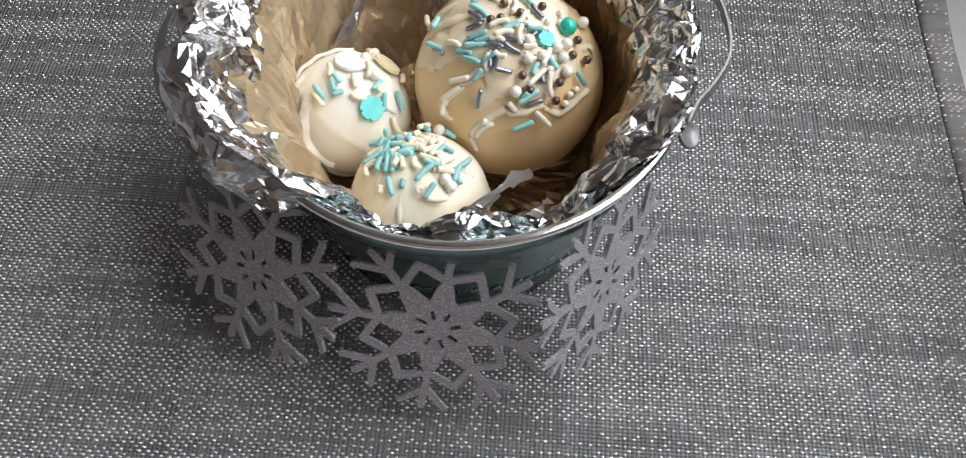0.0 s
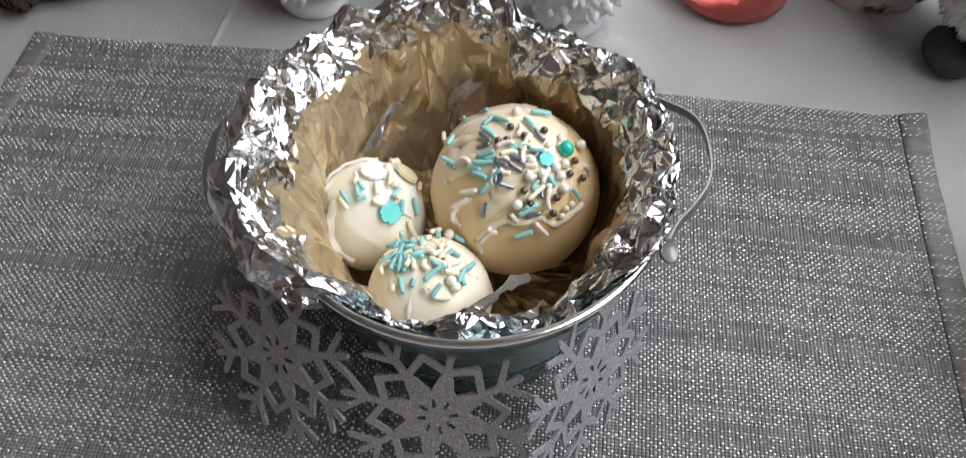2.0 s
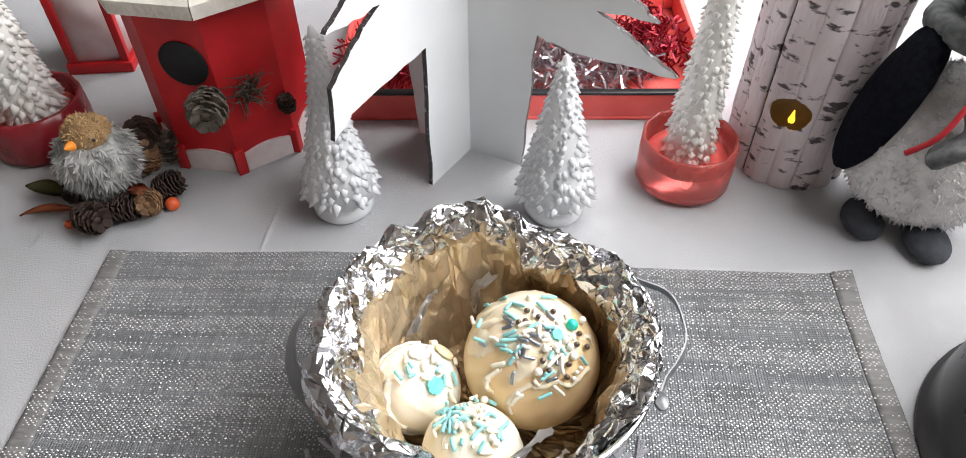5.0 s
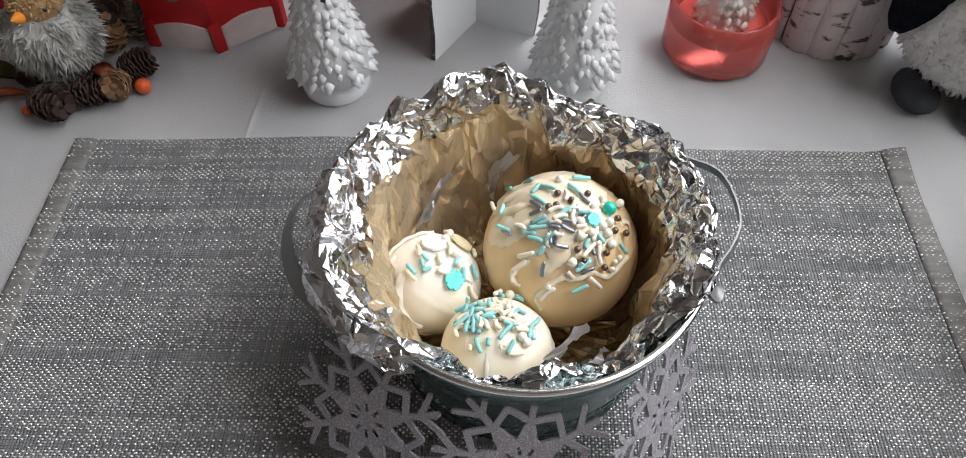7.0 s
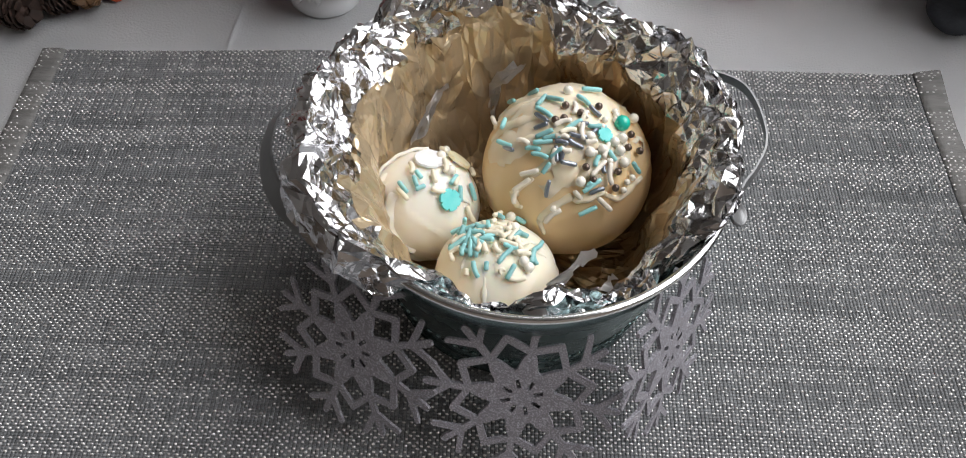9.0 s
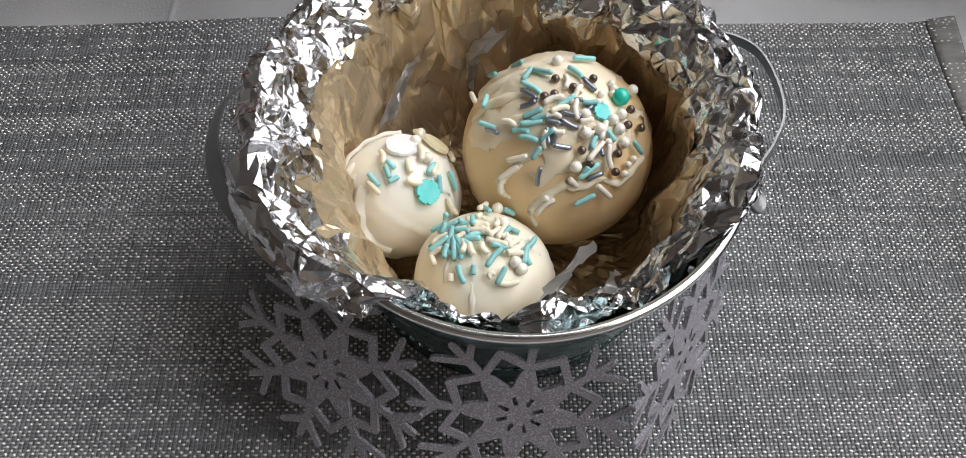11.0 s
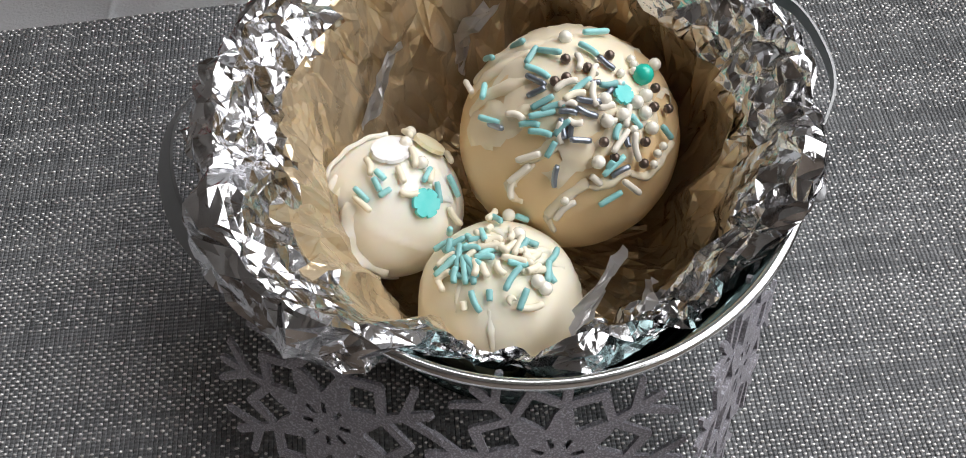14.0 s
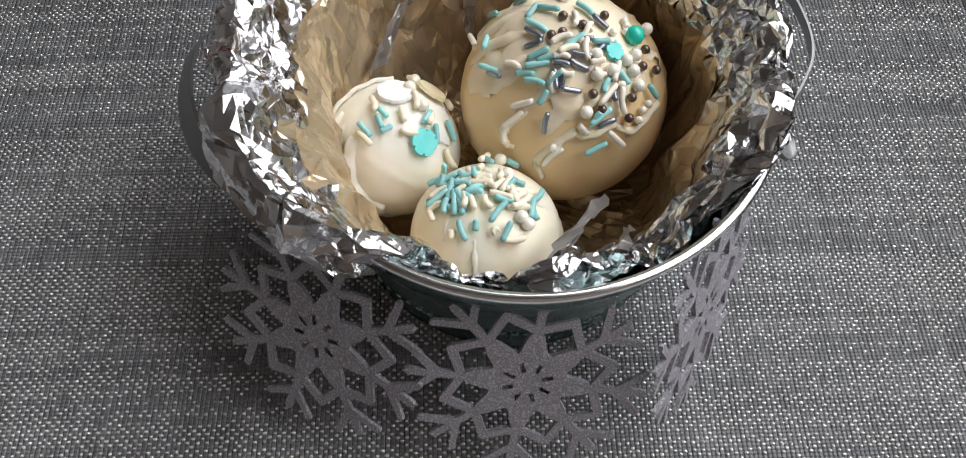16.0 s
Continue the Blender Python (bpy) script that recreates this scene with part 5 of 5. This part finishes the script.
def bird_ornament():
    """A plain round feathered bird shape, one mesh."""
    rng = np.random.default_rng(17)
    bm = bmesh.new()
    c = Vector((0, 0, 0.030))
    blob(bm, Matrix.Translation(c) @ Matrix.Diagonal((0.0290, 0.0275, 0.0265, 1)), 3)
    blob(bm, Matrix.Translation((0.002, -0.002, 0.052)) @ Matrix.Diagonal((0.0165, 0.0160, 0.0140, 1)), 3, 1)

    def tuft(p, d, ln, w, mi):
        s = d.cross(Vector(rng.normal(0, 1, 3))).normalized() * w
        u = d.cross(s).normalized() * w
        t = bm.verts.new(p + d * ln)
        b = [bm.verts.new(p + q) for q in (s, u, -s, -u)]
        for k in range(4):
            f = bm.faces.new((b[k], b[(k + 1) % 4], t))
            f.material_index = mi

    for k in range(2200):
        d = Vector(rng.normal(0, 1, 3)).normalized()
        p = c + Vector((d.x * 0.0275, d.y * 0.026, d.z * 0.025))
        tuft(p, (0.5 * d + 0.35 * Vector(rng.normal(0, 1, 3)) + Vector((0, 0, -0.75))).normalized(), rng.uniform(0.005, 0.009), rng.uniform(0.0012, 0.0024), 0)
    for k in range(420):
        d = Vector(rng.normal(0, 1, 3)).normalized()
        d.z = abs(d.z)
        p = Vector((0.002, -0.002, 0.052)) + Vector((d.x * 0.016, d.y * 0.0155, d.z * 0.0135))
        tuft(p, (0.6 * d + 0.3 * Vector(rng.normal(0, 1, 3))).normalized(), rng.uniform(0.0015, 0.0040), 0.0009, 1)
    m = Matrix.Translation((-0.004, -0.0170, 0.0535)) @ pose(0, 0, 0, 68, 0, -14)
    bk = lathe([(0, 0.009), (0.0018, 0.006), (0.0036, 0.001), (0.0036, 0), (0, -0.001)], 14)
    for v in bk.verts:
        v.co = m @ v.co
    me = bpy.data.meshes.new("beak_tmp")
    bk.to_mesh(me)
    bk.free()
    n0 = len(bm.faces)
    bm.from_mesh(me)
    bpy.data.meshes.remove(me)
    bm.faces.ensure_lookup_table()
    for f in bm.faces[n0:]:
        f.material_index = 2
    for x in (-0.010, 0.012):
        blob(bm, Matrix.Translation((x, -0.0155, 0.0565)) @ Matrix.Diagonal((0.0014, 0.0012, 0.0014, 1)), 1, 3)
    ob = link_mesh("bird_ornament", bm, [GREYFUR, STRAW, ORANGE, BLACK], smooth=False)
    ob.matrix_world = pose(-0.2400, 0.0490, 0.0060, 0, 0, 8) @ Matrix.Diagonal((0.84, 0.84, 0.90, 1))
    return tagged(ob, "round grey feathered bird ornament sitting on pine cones", "bird ornament")


bird_ornament()
pine_cone((-0.2425, 0.0195, 0.0090), 0.0145, (80, 0, 65), CONE, 1, "dark brown pine cone lying under the bird ornament")
pine_cone((-0.2245, 0.0285, 0.0085), 0.0125, (85, 0, 100), CONE, 2, "dark brown pine cone lying beside the bird ornament")
pine_cone((-0.2096, 0.0350, 0.0085), 0.0120, (60, 0, 20), CONE_T, 3, "small tan pine cone lying beside the bird ornament")
pine_cone((-0.2035, 0.0490, 0.0090), 0.0125, (75, 0, 120), CONE, 4, "dark brown pine cone lying on the cloth")
pine_cone((-0.2280, 0.0860, 0.0240), 0.0165, (70, 0, 30), CONE, 5, "dark brown pine cone behind the bird ornament")
pine_cone((-0.2130, 0.0850, 0.0110), 0.0140, (15, 10, 0), CONE_G, 6, "frosted pine cone standing behind the bird ornament")
pine_cone((-0.2260, 0.0730, 0.0120), 0.0150, (20, 30, 0), CONE_T, 8, "tan pine cone standing behind the bird ornament")
pine_cone((-0.2640, 0.0480, 0.0070), 0.0110, (85, 0, 10), CONE, 7, "dark brown pine cone tucked under the bird ornament")


def berry(at, r):
    bm = bmesh.new()
    blob(bm, Matrix.Diagonal((r, r, r, 1)), 3, rough=0.04, freq=3)
    ob = link_mesh("berry", bm, BERRY)
    ob.location = at
    tagged(ob, "round orange berry beside the pine cones", "berry", "berries")


for at, r in (((-0.1975, 0.0395, 0.0030), 0.0046), ((-0.2585, 0.0200, 0.0010), 0.0028)):
    berry(at, r)


def leaf(at, length, width, rot, mat, label):
    bm = bmesh.new()
    rows = []
    n = 12
    for k in range(n + 1):
        t = k / n
        w = width * math.sin(math.pi * t) ** 0.8 * (1 - 0.3 * t) + 0.0002
        x, z = length * t, 0.004 * math.sin(math.pi * t) * 1.0
        rows.append([bm.verts.new((x, -w, z + 0.0012)), bm.verts.new((x, 0, z)), bm.verts.new((x, w, z + 0.0012))])
    for a, b in zip(rows, rows[1:]):
        for q in range(2):
            bm.faces.new((a[q], b[q], b[q + 1], a[q + 1]))
    bmesh.ops.solidify(bm, geom=bm.faces[:], thickness=0.0004)
    ob = link_mesh("leaf", bm, mat)
    ob.matrix_world = pose(*at, *rot)
    tagged(ob, label, "leaf", "leaves by the bird")


leaf((-0.2680, 0.0430, 0.0030), 0.030, 0.0075, (0, -8, 172), LEAF, "dry green leaf lying under the bird ornament")
leaf((-0.2580, 0.0320, 0.0015), 0.034, 0.0045, (0, -4, 196), LEAF_R, "dry red leaf lying under the bird ornament")
leaf((-0.2230, 0.0390, 0.0150), 0.020, 0.0060, (0, 5, -20), LEAF_R, "dry red leaf between the pine cones")


def birdhouse():
    cx, cy, R, H = -0.1770, 0.1300, 0.0540, 0.122
    ob = thing("red_birdhouse", (cx, cy, TABLE_Z), "red painted birdhouse with a snowy roof and pine cones", "birdhouse")
    V = [Vector((R * math.cos(radians(-74 + 45 * k)), R * math.sin(radians(-74 + 45 * k)), 0)) for k in range(8)]
    walls = []
    for k in range(8):
        a, b = V[k], V[(k + 1) % 8]
        d = (b - a)
        m = Matrix.Translation(a) @ pose(0, 0, 0, 0, 0, math.degrees(math.atan2(d.y, d.x)))
        bm = bmesh.new()
        add_box(bm, (0, 0, 0.014), (d.length, 0.003, H), m)
        walls.append(part("wall", bm, REDPAINT, ob, smooth=False))
        bm = bmesh.new()
        n = 10
        lo, hi = [], []
        for q in range(n + 1):
            x = 0.004 + (d.length - 0.008) * q / n
            hgt = 0.0150 + 0.0030 * math.sin(math.pi * q / n)
            for y, row in ((-0.0016, lo), (0.0010, hi)):
                row.append((bm.verts.new(m @ Vector((x, y, 0))), bm.verts.new(m @ Vector((x, y, hgt)))))
        for q in range(n):
            bm.faces.new((lo[q][0], lo[q + 1][0], lo[q + 1][1], lo[q][1]))
            bm.faces.new((hi[q][1], hi[q + 1][1], hi[q + 1][0], hi[q][0]))
            bm.faces.new((lo[q][1], lo[q + 1][1], hi[q + 1][1], hi[q][1]))
        part("apron", bm, PINKW, ob, "snowy pale skirting board", smooth=False)
        bm = bmesh.new()
        add_box(bm, (-0.0035, -0.0030, 0), (0.0035, 0.002, 0.020), m, bevel=0.0005)
        part("foot", bm, REDPAINT, ob, "red corner foot")
    # roof of thick sloping boards, one over each wall
    apex = Vector((0, 0.004, H + 0.036))
    eave = [v * (1 + 0.013 / v.length) + Vector((0, 0, H + 0.0015)) for v in V]
    for k in range(8):
        a, b = eave[k], eave[(k + 1) % 8]
        bm = bmesh.new()
        rows = []
        for f in (0.0, 0.16, 0.18, 0.55, 0.57, 0.97):
            p, q = a.lerp(apex, f), b.lerp(apex, f)
            along = (q - p).normalized()
            up = Vector((0, 0, 0.0035 if f in (0.18, 0.57) else 0.0085))
            rows.append([bm.verts.new(c) for c in (p + along * 0.0004, q - along * 0.0004, q - along * 0.0004 + up, p + along * 0.0004 + up)])
        for r0, r1 in zip(rows, rows[1:]):
            for i in range(4):
                j = (i + 1) % 4
                bm.faces.new((r0[i], r0[j], r1[j], r1[i]))
        bm.faces.new(rows[0][::-1])
        bm.faces.new(rows[-1])
        bmesh.ops.recalc_face_normals(bm, faces=bm.faces)
        part("roof_board", bm, SNOW, ob, "cream snow-covered roof board", smooth=False)
    d = V[0] - V[7]
    m = Matrix.Translation(V[7]) @ pose(0, 0, 0, 0, 0, math.degrees(math.atan2(d.y, d.x)))
    bm = bmesh.new()
    # wall is uncut: a flat black disc gives the shade of the entrance
    disc = lathe([(0, 0.0006), (0.0150, 0.0006), (0.0157, 0), (0.0150, -0.0006), (0, -0.0006)], 40)
    for v in disc.verts:
        v.co = m @ Matrix.Translation((0.0240, -0.0008, 0.0860)) @ pose(0, 0, 0, 90, 0, 0) @ v.co
    part("entrance_hole_shade", disc, HOLE_SHADE, walls[7], "round black disc for the shade inside the entrance hole")
    bm.free()
    world_m = Matrix.Translation((cx, cy, TABLE_Z)) @ m
    p = world_m @ Vector((0.0370, -0.0100, 0.0620))
    pine_cone(tuple(p), 0.0175, (85, 0, 12), CONE_G, 9, "frosted pine cone fixed on the red birdhouse")
    d2 = V[1] - V[0]
    m2 = Matrix.Translation((cx, cy, TABLE_Z)) @ Matrix.Translation(V[0]) @ pose(0, 0, 0, 0, 0, math.degrees(math.atan2(d2.y, d2.x)))
    rng = np.random.default_rng(31)
    bm = bmesh.new()
    for k in range(70):
        way = (m2.to_3x3() @ Vector((rng.normal(0, 0.8), -abs(rng.normal(0.5, 0.4)), rng.normal(0.35, 0.8)))).normalized()
        p0 = m2 @ Vector((0.0160, -0.0008, 0.0600)) + Vector(rng.normal(0, 0.0035, 3))
        ln = rng.uniform(0.010, 0.019)
        tube([p0, p0 + way * ln * 0.6, p0 + way * ln + Vector((0, 0, rng.normal(0, 0.002)))], 0.0006, 5, bm, taper=lambda t: 1 - 0.75 * t)
    tagged(link_mesh("dry_sprig", bm, CONE_G), "dry frosted grey-brown sprig fixed on the red birdhouse", "sprig", kind="stuff")
    pine_cone(tuple(m2 @ Vector((0.0390, -0.0055, 0.0430))), 0.0085, (10, 0, 0), CONE, 11, "small dark pine cone fixed on the red birdhouse")


birdhouse()


def red_lantern():
    ob = thing("red_lantern", (-0.3115, 0.2165, TABLE_Z), "small red framed lantern with pale frosted panes", "lantern", rz=8)
    w, h, t = 0.0235, 0.095, 0.006
    part("base", box_mesh((-w - 0.002, -w - 0.002, 0), (w + 0.002, w + 0.002, 0.009), 0.001), REDPAINT, ob)
    part("top", box_mesh((-w - 0.002, -w - 0.002, h), (w + 0.002, w + 0.002, h + 0.008), 0.001), REDPAINT, ob)
    for sx in (-1, 1):
        for sy in (-1, 1):
            x, y = sx * (w - t / 2), sy * (w - t / 2)
            part("post", box_mesh((x - t / 2, y - t / 2, 0.009), (x + t / 2, y + t / 2, h), 0.0006), REDPAINT, ob)
    for k in range(4):
        bm = bmesh.new()
        add_box(bm, (-w + t, -w + 0.0025, 0.009), (w - t, -w + 0.004, h), pose(0, 0, 0, 0, 0, 90 * k))
        part("pane", bm, PINKW, ob, "pale frosted pane")


red_lantern()


def penguin():
    """A plain plush penguin shape, one mesh."""
    rng = np.random.default_rng(23)
    bm = bmesh.new()
    c = Vector((-0.004, -0.002, 0.055))
    rad = Vector((0.0500, 0.0440, 0.0520))
    blob(bm, Matrix.Translation(c) @ Matrix.Diagonal((*rad, 1)), 4, 0, rough=0.03, freq=4)
    for k in range(2600):
        d = Vector(rng.normal(0, 1, 3)).normalized()
        p = c + Vector((d.x * rad.x, d.y * rad.y, d.z * rad.z)) * 0.985
        q = (d + 0.6 * Vector(rng.normal(0, 1, 3)) + Vector((0, 0, -0.4))).normalized()
        s = q.cross(Vector(rng.normal(0, 1, 3))).normalized() * 0.0011
        u = q.cross(s).normalized() * 0.0011
        tip = bm.verts.new(p + q * rng.uniform(0.003, 0.006))
        b = [bm.verts.new(p + o) for o in (s, u, -s, -u)]
        for i in range(4):
            bm.faces.new((b[i], b[(i + 1) % 4], tip))
    for x, y, sx in ((-0.0335, -0.0300, 1.0), (0.0020, -0.0440, 1.05)):
        blob(bm, Matrix.Translation((x, y + 0.009, 0.0072)) @ Matrix.Diagonal((0.0130 * sx, 0.0180, 0.0080, 1)), 3, 2, rough=0.03, freq=3)
    for sx in (-1, 1):
        m = Matrix.Translation((sx * 0.0450, -0.008, 0.0880)) @ pose(0, 0, 0, 0, -sx * 14, 0) @ Matrix.Diagonal((0.0125, 0.0220, 0.0520, 1))
        blob(bm, m, 4, 1, rough=0.04, freq=5)
    blob(bm, Matrix.Translation((0.008, 0.004, 0.164)) @ Matrix.Diagonal((0.040, 0.038, 0.036, 1)), 4, 1, rough=0.02, freq=5)
    blob(bm, Matrix.Translation((-0.004, -0.022, 0.162)) @ Matrix.Diagonal((0.026, 0.018, 0.022, 1)), 3, 3)
    band = [(0.004 + 0.0370 * math.cos(a), 0.0360 * math.sin(a), 0.133 + 0.004 * math.sin(2 * a)) for a in [2 * math.pi * k / 40 for k in range(41)]]
    tube(band, 0.0080, 10, bm, 4)
    for off, mi, rr in ((0.0, 4, 0.0180), (-0.0165, 5, 0.0016)):
        tail = smooth_path([(0.000 + off, -0.040, 0.128), (-0.008 + off, -0.049, 0.114), (-0.016 + off, -0.054, 0.098), (-0.026 + off, -0.051, 0.084)], 6)
        tube(tail, rr, 10, bm, mi, flat=0.35 if rr > 0.01 else 1.0)
    for k in range(9):
        a = rng.random() * 6.28
        p = Vector((-0.010, -0.0610, 0.103)) + Vector((0.007 * math.cos(k * 0.7), 0.0005 * (k % 3), 0.007 * math.sin(k * 0.7) - 0.0016 * k))
        blob(bm, Matrix.Translation(p) @ Matrix.Diagonal((0.0034, 0.0010, 0.0034, 1)), 2, 6 if k < 6 else 0)
    ob = link_mesh("plush_penguin", bm, [WHITEFUR, BLACKFUR, GREYFELT, YELLOWF, SCARF, SCARF_R, SCARF_P])
    ob.matrix_world = pose(0.2810, 0.0590, TABLE_Z, 0, 0, -8)
    return tagged(ob, "plush penguin with white body, black flippers, grey feet and scarf", "plush toy")


penguin()


def black_pot():
    ob = thing("black_pot", (0.3150, -0.1280, TABLE_Z), "round black plastic pot with a ringed lid beside the mat", "pot")
    part("body", lathe([(0, 0), (0.0885, 0), (0.0900, 0.0015), (0.0896, 0.0045), (0.0870, 0.0060), (0.0860, 0.020), (0.0835, 0.044), (0.0805, 0.056), (0.0770, 0.0620), (0.0750, 0.0615), (0, 0.0605)], 96), BLACK, ob)
    prof = [(0.0748, 0.0600), (0.0744, 0.0650), (0.0715, 0.0672), (0.0705, 0.0655), (0.0690, 0.0655), (0.0680, 0.0685), (0.0655, 0.0697), (0.0645, 0.0680), (0.0630, 0.0680), (0.0615, 0.0702),
            (0.0545, 0.0712), (0.0520, 0.0690), (0.0510, 0.0610), (0, 0.0608)]
    lid = part("lid", lathe(prof, 96), BLACK, ob, "ringed black lid with a sunken middle")
    bm = bmesh.new()
    add_box(bm, (-0.0740, 0.0155, 0.0630), (-0.0680, 0.0215, 0.0710), bevel=0.001)
    part("catch", bm, BLACK, lid)


black_pot()
